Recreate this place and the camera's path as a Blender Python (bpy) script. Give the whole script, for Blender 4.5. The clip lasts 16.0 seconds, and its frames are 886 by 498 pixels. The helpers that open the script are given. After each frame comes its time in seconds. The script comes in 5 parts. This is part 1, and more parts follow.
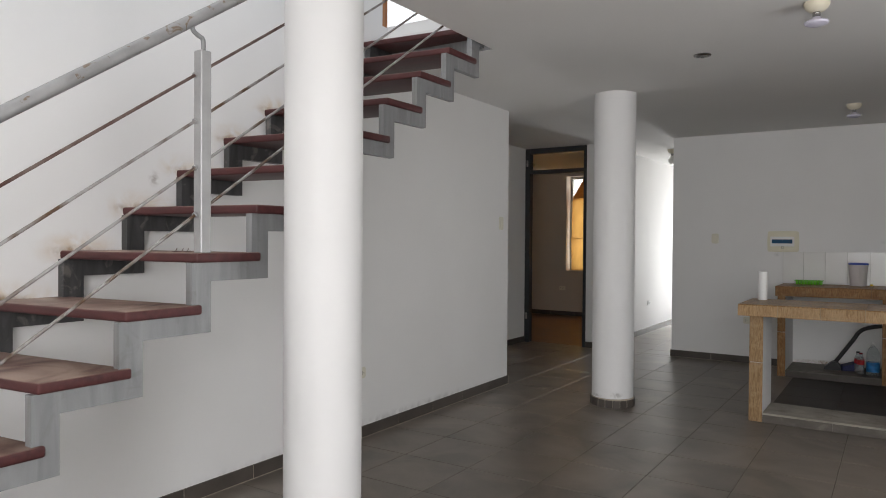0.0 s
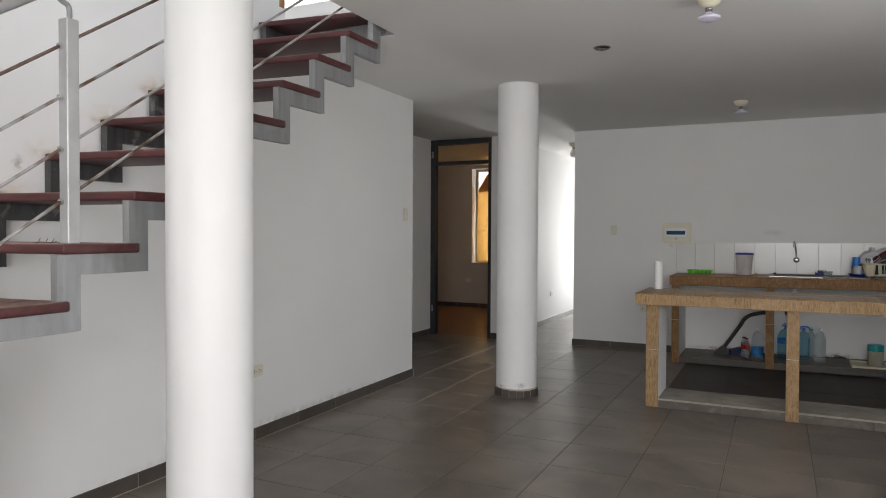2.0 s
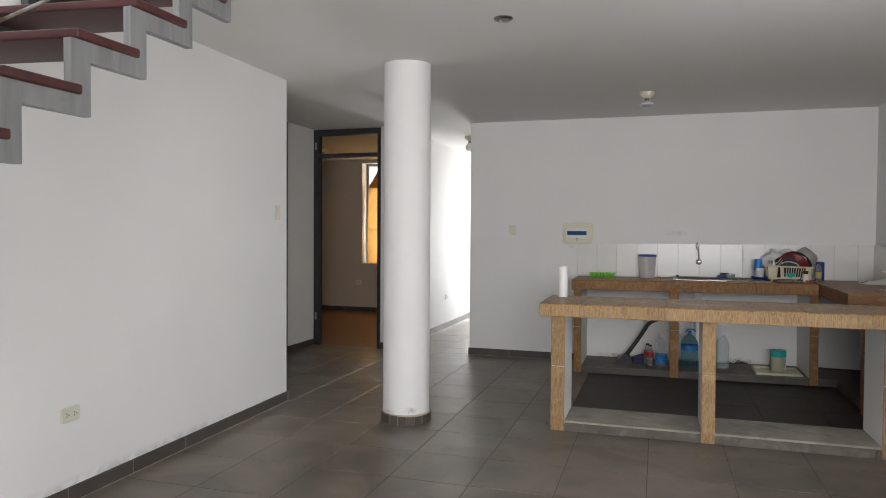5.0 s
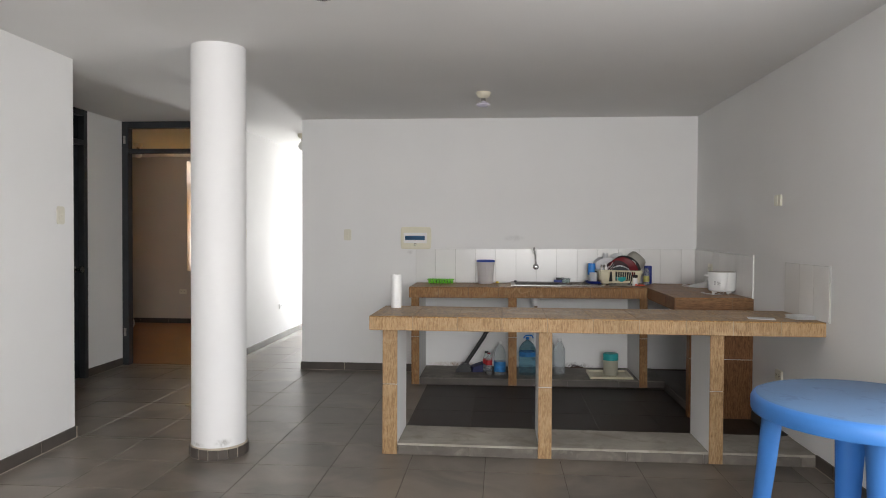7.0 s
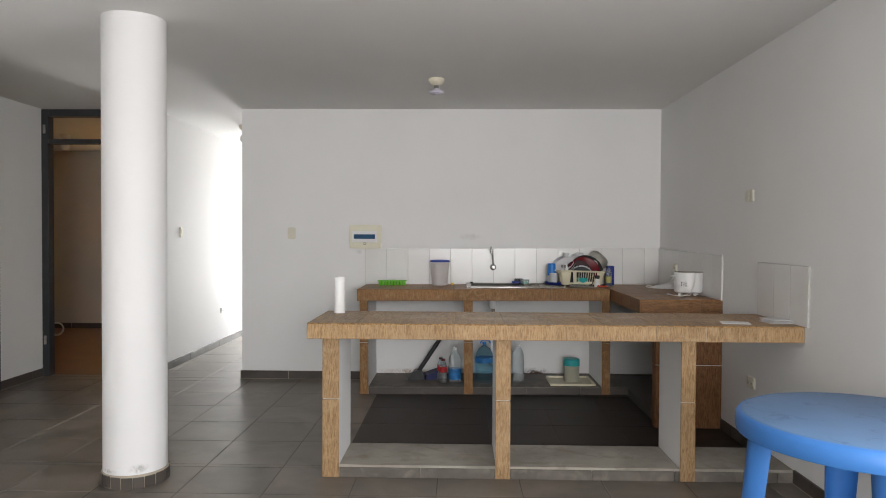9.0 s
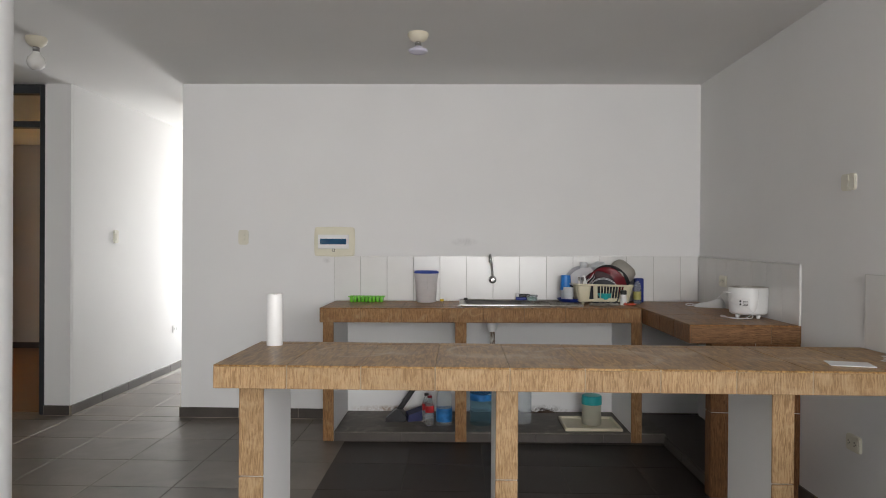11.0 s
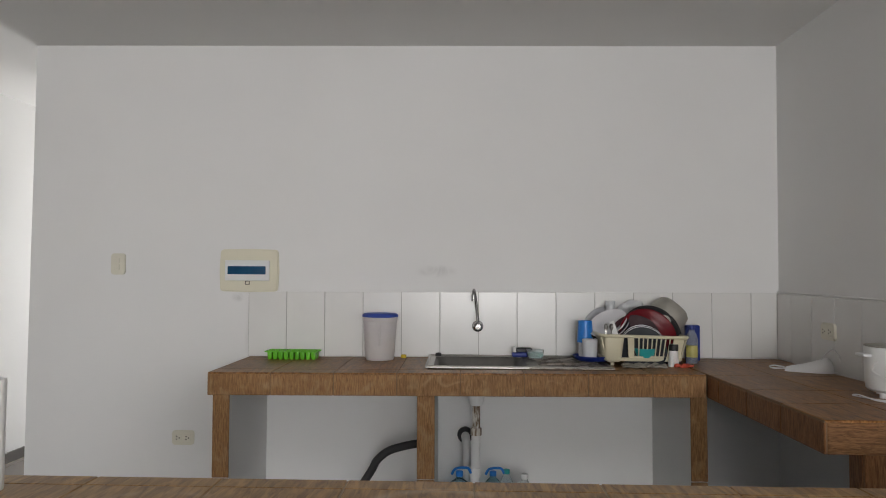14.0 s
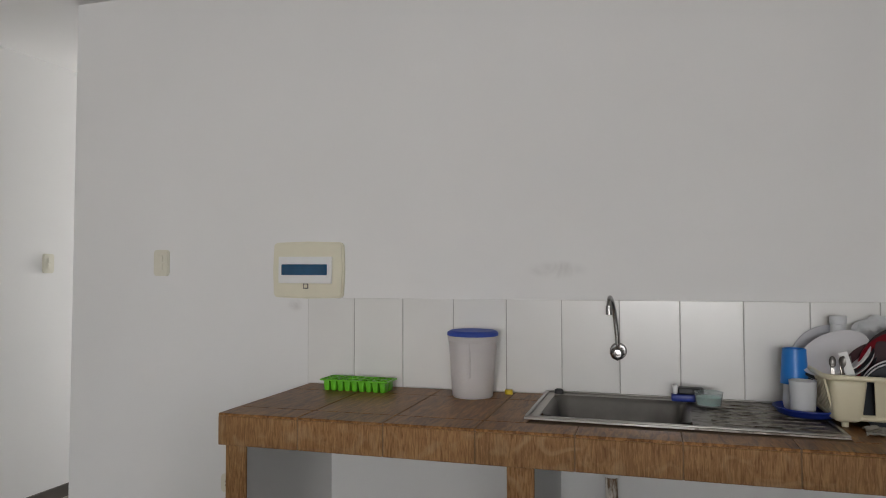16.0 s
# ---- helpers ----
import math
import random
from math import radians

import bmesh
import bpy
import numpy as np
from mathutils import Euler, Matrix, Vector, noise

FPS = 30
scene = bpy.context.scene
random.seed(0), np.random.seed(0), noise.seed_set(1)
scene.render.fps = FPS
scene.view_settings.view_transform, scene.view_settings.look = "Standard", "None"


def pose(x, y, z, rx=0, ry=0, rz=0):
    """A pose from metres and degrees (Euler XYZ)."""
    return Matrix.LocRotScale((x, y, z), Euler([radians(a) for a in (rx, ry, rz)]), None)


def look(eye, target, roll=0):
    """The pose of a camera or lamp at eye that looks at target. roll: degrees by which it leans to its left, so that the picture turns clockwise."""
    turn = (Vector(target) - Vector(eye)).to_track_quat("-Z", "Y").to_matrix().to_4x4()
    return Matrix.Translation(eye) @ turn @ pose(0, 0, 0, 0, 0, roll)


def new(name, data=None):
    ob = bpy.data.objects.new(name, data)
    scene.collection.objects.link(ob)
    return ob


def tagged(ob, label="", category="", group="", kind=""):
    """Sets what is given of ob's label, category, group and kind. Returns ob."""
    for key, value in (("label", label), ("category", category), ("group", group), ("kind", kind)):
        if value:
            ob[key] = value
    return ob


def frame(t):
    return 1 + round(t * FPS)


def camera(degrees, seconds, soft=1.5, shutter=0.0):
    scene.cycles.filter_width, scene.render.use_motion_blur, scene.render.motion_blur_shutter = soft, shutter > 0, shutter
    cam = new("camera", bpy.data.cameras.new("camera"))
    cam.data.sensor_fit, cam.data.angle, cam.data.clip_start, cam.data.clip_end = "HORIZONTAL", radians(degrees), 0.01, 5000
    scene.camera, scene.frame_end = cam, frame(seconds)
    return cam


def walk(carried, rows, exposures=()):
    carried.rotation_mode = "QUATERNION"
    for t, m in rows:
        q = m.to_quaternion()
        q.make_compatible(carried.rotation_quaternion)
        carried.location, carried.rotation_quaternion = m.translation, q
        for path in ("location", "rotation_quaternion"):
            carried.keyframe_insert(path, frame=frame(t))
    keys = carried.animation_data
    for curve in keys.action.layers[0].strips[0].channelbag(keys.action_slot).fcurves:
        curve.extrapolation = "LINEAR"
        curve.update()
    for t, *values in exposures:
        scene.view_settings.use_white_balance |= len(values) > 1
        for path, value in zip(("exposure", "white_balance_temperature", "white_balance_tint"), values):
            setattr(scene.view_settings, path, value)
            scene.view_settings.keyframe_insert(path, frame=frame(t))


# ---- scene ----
cam = camera(65.0, 16.0, soft=1.0)
PATH = [
    (0, (2.183, -8.123, 1.323), (1.085, -6.452, 1.295), 0.4),
    (0.5, (2.176, -8.108, 1.324), (1.141, -6.397, 1.276), 0.5),
    (1, (2.186, -8.087, 1.321), (1.215, -6.339, 1.273), 0.4),
    (1.5, (2.183, -8.055, 1.32), (1.272, -6.274, 1.27), 0.5),
    (2, (2.157, -8.012, 1.308), (1.289, -6.211, 1.262), 0.3),
    (2.5, (2.114, -7.949, 1.314), (1.261, -6.14, 1.266), 0.4),
    (3, (2.059, -7.833, 1.319), (1.29, -5.987, 1.272), 0.4),
    (3.2, (2.027, -7.772, 1.317), (1.284, -5.916, 1.27), 0.3),
    (5.3, (1.945, -7.206, 1.343), (1.417, -5.277, 1.295), 0.4),
    (5.5, (1.972, -7.158, 1.334), (1.497, -5.215, 1.291), 0.4),
    (6, (1.994, -7.043, 1.337), (1.627, -5.078, 1.293), 0.3),
    (6.5, (1.996, -6.927, 1.355), (1.722, -4.947, 1.31), 0.2),
    (7, (1.988, -6.835, 1.361), (1.822, -4.842, 1.319), 0.3),
    (7.5, (1.976, -6.805, 1.361), (1.904, -4.807, 1.32), 0.3),
    (8, (1.98, -6.75, 1.354), (1.934, -4.751, 1.315), 0.3),
    (8.5, (1.994, -6.622, 1.352), (1.948, -4.623, 1.311), 0.3),
    (11, (2.081, -5.173, 1.301), (2.034, -3.173, 1.291), 0.4),
    (11.5, (2.079, -4.873, 1.301), (2.033, -2.874, 1.338), 0.4),
    (12, (2.058, -4.554, 1.3), (2.013, -2.556, 1.368), 0.5),
    (12.5, (2.038, -4.251, 1.301), (1.993, -2.253, 1.378), 0.5),
    (13, (2.065, -4.009, 1.305), (2.017, -2.011, 1.382), 0.5),
    (13.5, (2.141, -3.812, 1.303), (2.094, -1.814, 1.383), 0.5),
    (14, (2.23, -3.572, 1.3), (2.184, -1.574, 1.38), 0.5),
    (14.5, (2.31, -3.241, 1.312), (2.269, -1.243, 1.385), 0.4),
    (15, (2.38, -2.888, 1.313), (2.347, -0.889, 1.39), 0.4),
    (15.5, (2.412, -2.64, 1.307), (2.186, -0.655, 1.385), 0.4),
    (16, (2.429, -2.474, 1.321), (1.862, -0.557, 1.385), 0.2),
]
EXPOSURES = [(0, -0.45), (0.5, -0.42), (1.5, -0.36), (3.2, -0.15), (5.5, 0.25), (7, 0.46), (8.5, 0.52), (11, 0.52), (12.5, 0.45), (14.5, 0.36), (15.3, 0.3), (16, 0.28)]
walk(cam, [(t, look(eye, target, roll)) for t, eye, target, roll in PATH], EXPOSURES)

# ---------------------------------------------------------------- light
world = bpy.data.worlds.new("sky")
scene.world = world
world.use_nodes = True
wn = world.node_tree
sky = wn.nodes.new("ShaderNodeTexSky")
sky.sky_type = "NISHITA"
sky.sun_disc = False
sky.sun_elevation, sky.sun_rotation = radians(55), radians(200)
wn.links.new(sky.outputs[0], wn.nodes["Background"].inputs[0])
wn.nodes["Background"].inputs[1].default_value = 0.1


def lamp(name, kind, m, energy, color=(1, 1, 1), **settings):
    data = bpy.data.lights.new(name, kind)
    data.energy, data.color = energy, color
    if kind == "AREA":
        data.shape, data.size, data.size_y = "RECTANGLE", settings["size"], settings["size_y"]
    if kind == "SUN":
        data.angle = radians(settings["angle"])
    ob = new(name, data)
    ob.matrix_world = m
    return ob


lamp("sun", "SUN", look((3, -14, 12), (2, -6, 0)), 1.2, (1, 0.96, 0.9), angle=12)
lamp("street_window_daylight", "AREA", pose(2.68, -9.93, 1.6, 90, 0, 0), 172, (1, 0.985, 0.985), size=2.2, size_y=1.5)
# fill lamp added at an invented side window to brighten the stair wall
lamp("added_side_fill", "AREA", pose(3.79, -5.2, 1.4, 90, 0, 90), 40, (1, 0.985, 0.985), size=1.5, size_y=1.8)
lamp("upper_daylight", "AREA", pose(0.2, -6.5, 5.0, 0, 0, 0), 58, (0.93, 0.97, 1), size=2.4, size_y=4.0)
lamp("patio_daylight", "AREA", pose(0.06, 3.5, 1.2, 110, 0, 90), 24, (1, 0.99, 0.98), size=2.8, size_y=2.2)
lamp("passage_end_daylight", "AREA", pose(-0.35, 5.38, 1.2, -90, 0, 0), 160, (1, 0.99, 0.98), size=0.78, size_y=2.1)
lamp("bedroom_daylight", "AREA", pose(-1.93, 3.6, 1.6, -90, 0, 0), 46, (1, 0.97, 0.92), size=1.3, size_y=1.6)


# ---------------------------------------------------------------- materials
def material(name, color, rough=0.6, metal=0.0, dark=None, scale=4.0, stretch=(1, 1, 1), amount=0.25, fine=60.0,
             bump=0.1, spread=0.0, transmission=0.0, ior=1.45, alpha=1.0, spec=0.5, coat=0.0, bump_dist=0.004, lo=0.3, hi=0.7, dust=None, marks=(), veins=None, settled=False, rings=()):
    """Principled surface with a broad and a fine variation, relief and, for pieces, a shift from piece to piece."""
    m = bpy.data.materials.new(name)
    m.use_nodes = True
    nt = m.node_tree
    N, L = nt.nodes, nt.links
    b = N["Principled BSDF"]
    b.inputs["Roughness"].default_value = rough
    b.inputs["Metallic"].default_value = metal
    b.inputs["IOR"].default_value = ior
    b.inputs["Transmission Weight"].default_value = transmission
    b.inputs["Alpha"].default_value = alpha
    b.inputs["Specular IOR Level"].default_value = spec
    b.inputs["Coat Weight"].default_value = coat
    tc = N.new("ShaderNodeTexCoord")
    mp = N.new("ShaderNodeMapping")
    mp.inputs["Scale"].default_value = stretch
    info = N.new("ShaderNodeObjectInfo")
    add = N.new("ShaderNodeVectorMath")
    add.operation = "MULTIPLY_ADD"
    add.inputs[1].default_value = (37.0, 53.0, 71.0)
    L.new(info.outputs["Random"], add.inputs[0])
    L.new(tc.outputs["Object"], add.inputs[2])
    L.new(add.outputs[0] if spread else tc.outputs["Object"], mp.inputs["Vector"])
    n1, n2 = N.new("ShaderNodeTexNoise"), N.new("ShaderNodeTexNoise")
    n1.inputs["Scale"].default_value, n1.inputs["Detail"].default_value = scale, 6
    n1.inputs["Distortion"].default_value = 0.9 if max(stretch) > 8 else 0.0
    n2.inputs["Scale"].default_value, n2.inputs["Detail"].default_value = fine, 4
    L.new(mp.outputs[0], n1.inputs["Vector"])
    L.new(mp.outputs[0], n2.inputs["Vector"])
    ramp = N.new("ShaderNodeMapRange")
    ramp.inputs[1].default_value, ramp.inputs[2].default_value = lo, hi
    L.new(n1.outputs["Fac"], ramp.inputs[0])
    mix = N.new("ShaderNodeMix")
    mix.data_type = "RGBA"
    d = dark or tuple(c * (1 - amount) for c in color)
    mix.inputs[6].default_value, mix.inputs[7].default_value = (*d, 1), (*color, 1)
    L.new(ramp.outputs[0], mix.inputs[0])
    hsv = N.new("ShaderNodeHueSaturation")
    val = N.new("ShaderNodeMath")
    val.operation = "MULTIPLY_ADD"
    val.inputs[1].default_value, val.inputs[2].default_value = 0.3 * amount, 1 - 0.15 * amount
    L.new(n2.outputs["Fac"], val.inputs[0])
    if spread:
        v2 = N.new("ShaderNodeMath")
        v2.operation = "MULTIPLY_ADD"
        v2.inputs[1].default_value = spread
        L.new(info.outputs["Random"], v2.inputs[0])
        sub = N.new("ShaderNodeMath")
        sub.operation = "SUBTRACT"
        sub.inputs[1].default_value = spread / 2
        L.new(val.outputs[0], sub.inputs[0])
        L.new(sub.outputs[0], v2.inputs[2])
        L.new(v2.outputs[0], hsv.inputs["Value"])
    else:
        L.new(val.outputs[0], hsv.inputs["Value"])
    L.new(mix.outputs[2], hsv.inputs["Color"])
    color_out = hsv.outputs[0]
    geo = N.new("ShaderNodeNewGeometry")

    def layer(under, mask, tone):
        lay = N.new("ShaderNodeMix")
        lay.data_type = "RGBA"
        lay.inputs[7].default_value = (*tone, 1)
        L.new(mask, lay.inputs[0])
        L.new(under, lay.inputs[6])
        return lay.outputs[2]

    def patches(size, low, high, strength):
        n3, r3 = N.new("ShaderNodeTexNoise"), N.new("ShaderNodeMapRange")
        n3.inputs["Scale"].default_value, n3.inputs["Detail"].default_value, n3.inputs["Distortion"].default_value = size, 6, 1.2
        r3.inputs[1].default_value, r3.inputs[2].default_value, r3.inputs[4].default_value = low, high, strength
        L.new(geo.outputs["Position"], n3.inputs["Vector"])
        L.new(n3.outputs["Fac"], r3.inputs[0])
        return r3.outputs[0]

    if veins:                              # thin wandering dark lines
        tone, size, along, width, strength = veins
        m4, n4, a4, f4, r4 = (N.new("ShaderNode" + kind) for kind in ("Mapping", "TexNoise", "Math", "Math", "MapRange"))
        m4.inputs["Scale"].default_value = along
        n4.inputs["Scale"].default_value, n4.inputs["Detail"].default_value, n4.inputs["Distortion"].default_value = size, 5, 0.8
        a4.operation, f4.operation = "SUBTRACT", "ABSOLUTE"
        a4.inputs[1].default_value = 0.5
        r4.inputs[1].default_value, r4.inputs[2].default_value, r4.inputs[3].default_value, r4.inputs[4].default_value = 0.0, width, strength, 0.0
        L.new(add.outputs[0], m4.inputs["Vector"])
        L.new(m4.outputs[0], n4.inputs["Vector"])
        L.new(n4.outputs["Fac"], a4.inputs[0])
        L.new(a4.outputs[0], f4.inputs[0])
        L.new(f4.outputs[0], r4.inputs[0])
        color_out = layer(color_out, r4.outputs[0], tone)
    if dust:                               # settled dust and dried residue in patches
        tone, size, low, high, strength = dust
        mask = patches(size, low, high, strength)
        if settled:                        # only where it can lie
            xyz, up, both = N.new("ShaderNodeSeparateXYZ"), N.new("ShaderNodeMapRange"), N.new("ShaderNodeMath")
            up.inputs[1].default_value, up.inputs[2].default_value = 0.6, 0.95
            both.operation = "MULTIPLY"
            L.new(geo.outputs["Normal"], xyz.inputs[0])
            L.new(xyz.outputs["Z"], up.inputs[0])
            L.new(up.outputs[0], both.inputs[0])
            L.new(mask, both.inputs[1])
            mask = both.outputs[0]
        color_out = layer(color_out, mask, tone)
    for place, radii, tone, size, strength in marks:   # single stains
        d3, s3, l3 = (N.new("ShaderNodeVectorMath") for _ in range(3))
        d3.operation, s3.operation, l3.operation = "SUBTRACT", "DIVIDE", "LENGTH"
        d3.inputs[1].default_value, s3.inputs[1].default_value = place, radii
        L.new(geo.outputs["Position"], d3.inputs[0])
        L.new(d3.outputs[0], s3.inputs[0])
        L.new(s3.outputs[0], l3.inputs[0])
        f3 = N.new("ShaderNodeMapRange")
        f3.interpolation_type = "SMOOTHSTEP"
        f3.inputs[1].default_value, f3.inputs[2].default_value, f3.inputs[3].default_value, f3.inputs[4].default_value = 0.1, 1.0, 1.0, 0.0
        L.new(l3.outputs["Value"], f3.inputs[0])
        mm = N.new("ShaderNodeMath")
        mm.operation = "MULTIPLY"
        L.new(f3.outputs[0], mm.inputs[0])
        L.new(patches(size, 0.36, 0.66, strength), mm.inputs[1])
        color_out = layer(color_out, mm.outputs[0], tone)
    for place, radius, width, strength in rings:   # dried rims left by wet pots
        d5 = N.new("ShaderNodeVectorMath")
        d5.operation = "DISTANCE"
        d5.inputs[1].default_value = place
        L.new(geo.outputs["Position"], d5.inputs[0])
        w5, a5, f5 = N.new("ShaderNodeMath"), N.new("ShaderNodeMath"), N.new("ShaderNodeMapRange")
        w5.operation, a5.operation = "SUBTRACT", "ABSOLUTE"
        w5.inputs[1].default_value = radius
        f5.interpolation_type = "SMOOTHSTEP"
        f5.inputs[1].default_value, f5.inputs[2].default_value, f5.inputs[3].default_value, f5.inputs[4].default_value = 0.0, width, 1.0, 0.0
        L.new(d5.outputs["Value"], w5.inputs[0])
        L.new(w5.outputs[0], a5.inputs[0])
        L.new(a5.outputs[0], f5.inputs[0])
        m5 = N.new("ShaderNodeMath")
        m5.operation = "MULTIPLY"
        L.new(f5.outputs[0], m5.inputs[0])
        L.new(patches(6.0, 0.4, 0.6, strength), m5.inputs[1])
        color_out = layer(color_out, m5.outputs[0], (0.50, 0.40, 0.29))
    L.new(color_out, b.inputs["Base Color"])
    rr = N.new("ShaderNodeMath")
    rr.operation = "MULTIPLY_ADD"
    rr.use_clamp = True
    rr.inputs[1].default_value, rr.inputs[2].default_value = 0.25 * rough, rough * 0.87
    L.new(n1.outputs["Fac"], rr.inputs[0])
    L.new(rr.outputs[0], b.inputs["Roughness"])
    if bump:
        bp = N.new("ShaderNodeBump")
        bp.inputs["Strength"].default_value, bp.inputs["Distance"].default_value = bump, bump_dist
        L.new(n2.outputs["Fac"], bp.inputs["Height"])
        L.new(bp.outputs[0], b.inputs["Normal"])
    return m


M = {}
M["wall"] = material("white_wall_paint", (0.80, 0.797, 0.788), 0.75, amount=0.045, scale=1.3, fine=90, bump=0.12, bump_dist=0.002)
PAINT = dict(amount=0.045, scale=1.3, fine=90, bump=0.12, bump_dist=0.002)
TAN, BROWN, GREY, BLACK = (0.63, 0.53, 0.40), (0.30, 0.19, 0.10), (0.4, 0.39, 0.38), (0.05, 0.035, 0.03)
stains = []
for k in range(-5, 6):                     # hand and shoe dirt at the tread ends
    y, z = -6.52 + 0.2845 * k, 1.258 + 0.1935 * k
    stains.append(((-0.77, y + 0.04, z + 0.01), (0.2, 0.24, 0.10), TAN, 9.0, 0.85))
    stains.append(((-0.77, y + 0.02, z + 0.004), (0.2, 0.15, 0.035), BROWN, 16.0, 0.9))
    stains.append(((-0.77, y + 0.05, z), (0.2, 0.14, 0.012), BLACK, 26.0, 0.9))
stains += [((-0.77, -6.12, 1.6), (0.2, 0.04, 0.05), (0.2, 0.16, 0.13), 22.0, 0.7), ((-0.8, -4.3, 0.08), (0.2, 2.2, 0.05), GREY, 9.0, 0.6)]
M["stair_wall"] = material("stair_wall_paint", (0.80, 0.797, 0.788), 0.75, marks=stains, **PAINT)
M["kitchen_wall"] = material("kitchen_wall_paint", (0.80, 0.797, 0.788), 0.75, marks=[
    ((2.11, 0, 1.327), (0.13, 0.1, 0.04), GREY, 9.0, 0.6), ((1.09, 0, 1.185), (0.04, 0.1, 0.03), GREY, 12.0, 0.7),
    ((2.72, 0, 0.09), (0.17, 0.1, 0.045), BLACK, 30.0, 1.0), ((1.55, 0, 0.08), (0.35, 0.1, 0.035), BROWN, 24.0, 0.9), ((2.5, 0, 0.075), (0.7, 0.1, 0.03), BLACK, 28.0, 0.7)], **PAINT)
M["ceiling"] = material("ceiling_paint", (0.78, 0.775, 0.76), 0.85, amount=0.05, scale=1.1, fine=70, bump=0.1, bump_dist=0.002)
M["column"] = material("column_paint", (0.765, 0.762, 0.757), 0.6, amount=0.05, scale=2.0, fine=50, bump=0.1, bump_dist=0.002, marks=[((0.33, -2.8, 0.10), (0.06, 0.1, 0.035), (0.3, 0.29, 0.27), 34.0, 0.8), ((0.16, -2.8, 0.085), (0.09, 0.1, 0.02), (0.35, 0.33, 0.3), 40.0, 0.7)])
M["floor_tile"] = material("grey_floor_tile", (0.162, 0.138, 0.117), 0.36, amount=0.45, scale=3.0, fine=45, bump=0.06, spread=0.12, dust=((0.25, 0.205, 0.165), 1.8, 0.44, 0.68, 0.5))
M["dark_tile"] = material("charcoal_floor_tile", (0.03, 0.0215, 0.0175), 0.48, amount=0.35, scale=3.0, fine=45, bump=0.06, spread=0.15)
M["grout"] = material("grey_grout", (0.125, 0.106, 0.089), 0.9, amount=0.3, scale=8, fine=120, bump=0.2)
M["light_grout"] = material("pale_grout", (0.44, 0.385, 0.31), 0.9, amount=0.25, scale=8, fine=120, bump=0.2)
M["skirting"] = material("grey_skirting_tile", (0.09, 0.076, 0.065), 0.45, amount=0.3, scale=6, fine=60, bump=0.06, spread=0.15)
M["cement"] = material("bare_cement", (0.37, 0.34, 0.295), 0.85, amount=0.4, dust=((0.17, 0.14, 0.11), 7.0, 0.5, 0.7, 0.5), scale=4, fine=80, bump=0.3)
RES, PALE = (0.37, 0.255, 0.15), (0.47, 0.36, 0.245)
UP, ALONG, FLAT = (66, 66, 7), (7, 66, 66), (28, 4.6, 28)
WORN = (0.47, 0.34, 0.20)
M["wood_v"] = material("wood_look_tile_upright", (0.40, 0.262, 0.137), 0.48, spec=0.24, dark=(0.225, 0.135, 0.062), scale=3.0, stretch=UP, fine=26, amount=1.0, bump=0.2, spread=0.18, lo=0.36, hi=0.6, dust=(WORN, 13.0, 0.48, 0.7, 0.4), veins=((0.14, 0.08, 0.038), 2.2, (70, 70, 7), 0.04, 0.32))
M["wood_v2"] = material("dark_wood_look_tile_upright", (0.355, 0.198, 0.084), 0.48, spec=0.22, dark=(0.175, 0.083, 0.031), scale=3.0, stretch=UP, fine=26, amount=1.0, bump=0.2, spread=0.36, lo=0.32, hi=0.66, dust=((0.43, 0.29, 0.155), 12.0, 0.52, 0.72, 0.45), veins=((0.08, 0.036, 0.014), 2.2, (70, 70, 7), 0.045, 0.24))
# next two, for the side counter: shade behind the island mixed into the brown
M["wood_v_shaded"] = material("shaded_wood_look_tile_upright", (0.25, 0.12, 0.052), 0.5, spec=0.2, dark=(0.12, 0.052, 0.021), scale=3.0, stretch=UP, fine=26, amount=1.0, bump=0.2, spread=0.2, lo=0.36, hi=0.6, veins=((0.06, 0.026, 0.011), 2.2, (70, 70, 7), 0.045, 0.35))
M["wood_h_shaded"] = material("shaded_wood_look_tile_lying", (0.245, 0.125, 0.052), 0.48, spec=0.3, dark=(0.12, 0.054, 0.02), scale=3.0, stretch=ALONG, fine=26, amount=1.0, bump=0.2, spread=0.25, lo=0.36, hi=0.62, veins=((0.055, 0.024, 0.01), 2.2, (7, 70, 70), 0.045, 0.5))
M["wood_top"] = material("wood_look_tile_top", (0.42, 0.25, 0.1), 0.34, spec=0.17, dark=(0.17, 0.09, 0.033), scale=2.4, stretch=FLAT, fine=30, amount=0.8, bump=0.08, spread=0.2, lo=0.34, hi=0.64, dust=(RES, 3.4, 0.5, 0.66, 0.25), veins=((0.12, 0.062, 0.03), 1.6, (26, 2.2, 26), 0.04, 0.3), marks=[((1.72, -2.37, 0.866), (0.3, 0.13, 0.1), PALE, 7.0, 0.9), ((2.3, -2.42, 0.866), (0.35, 0.1, 0.1), PALE, 8.0, 0.8), ((2.85, -2.3, 0.866), (0.4, 0.12, 0.1), PALE, 7.0, 0.8), ((3.4, -2.45, 0.866), (0.3, 0.12, 0.1), PALE, 9.0, 0.7), ((1.6, -2.36, 0.866), (0.04, 0.02, 0.1), (0.09, 0.05, 0.03), 6.0, 0.8)], rings=[((1.66, -2.33, 0.866), 0.15, 0.02, 0.55), ((2.62, -2.42, 0.866), 0.24, 0.03, 0.5), ((2.2, -2.30, 0.866), 0.16, 0.025, 0.4)])
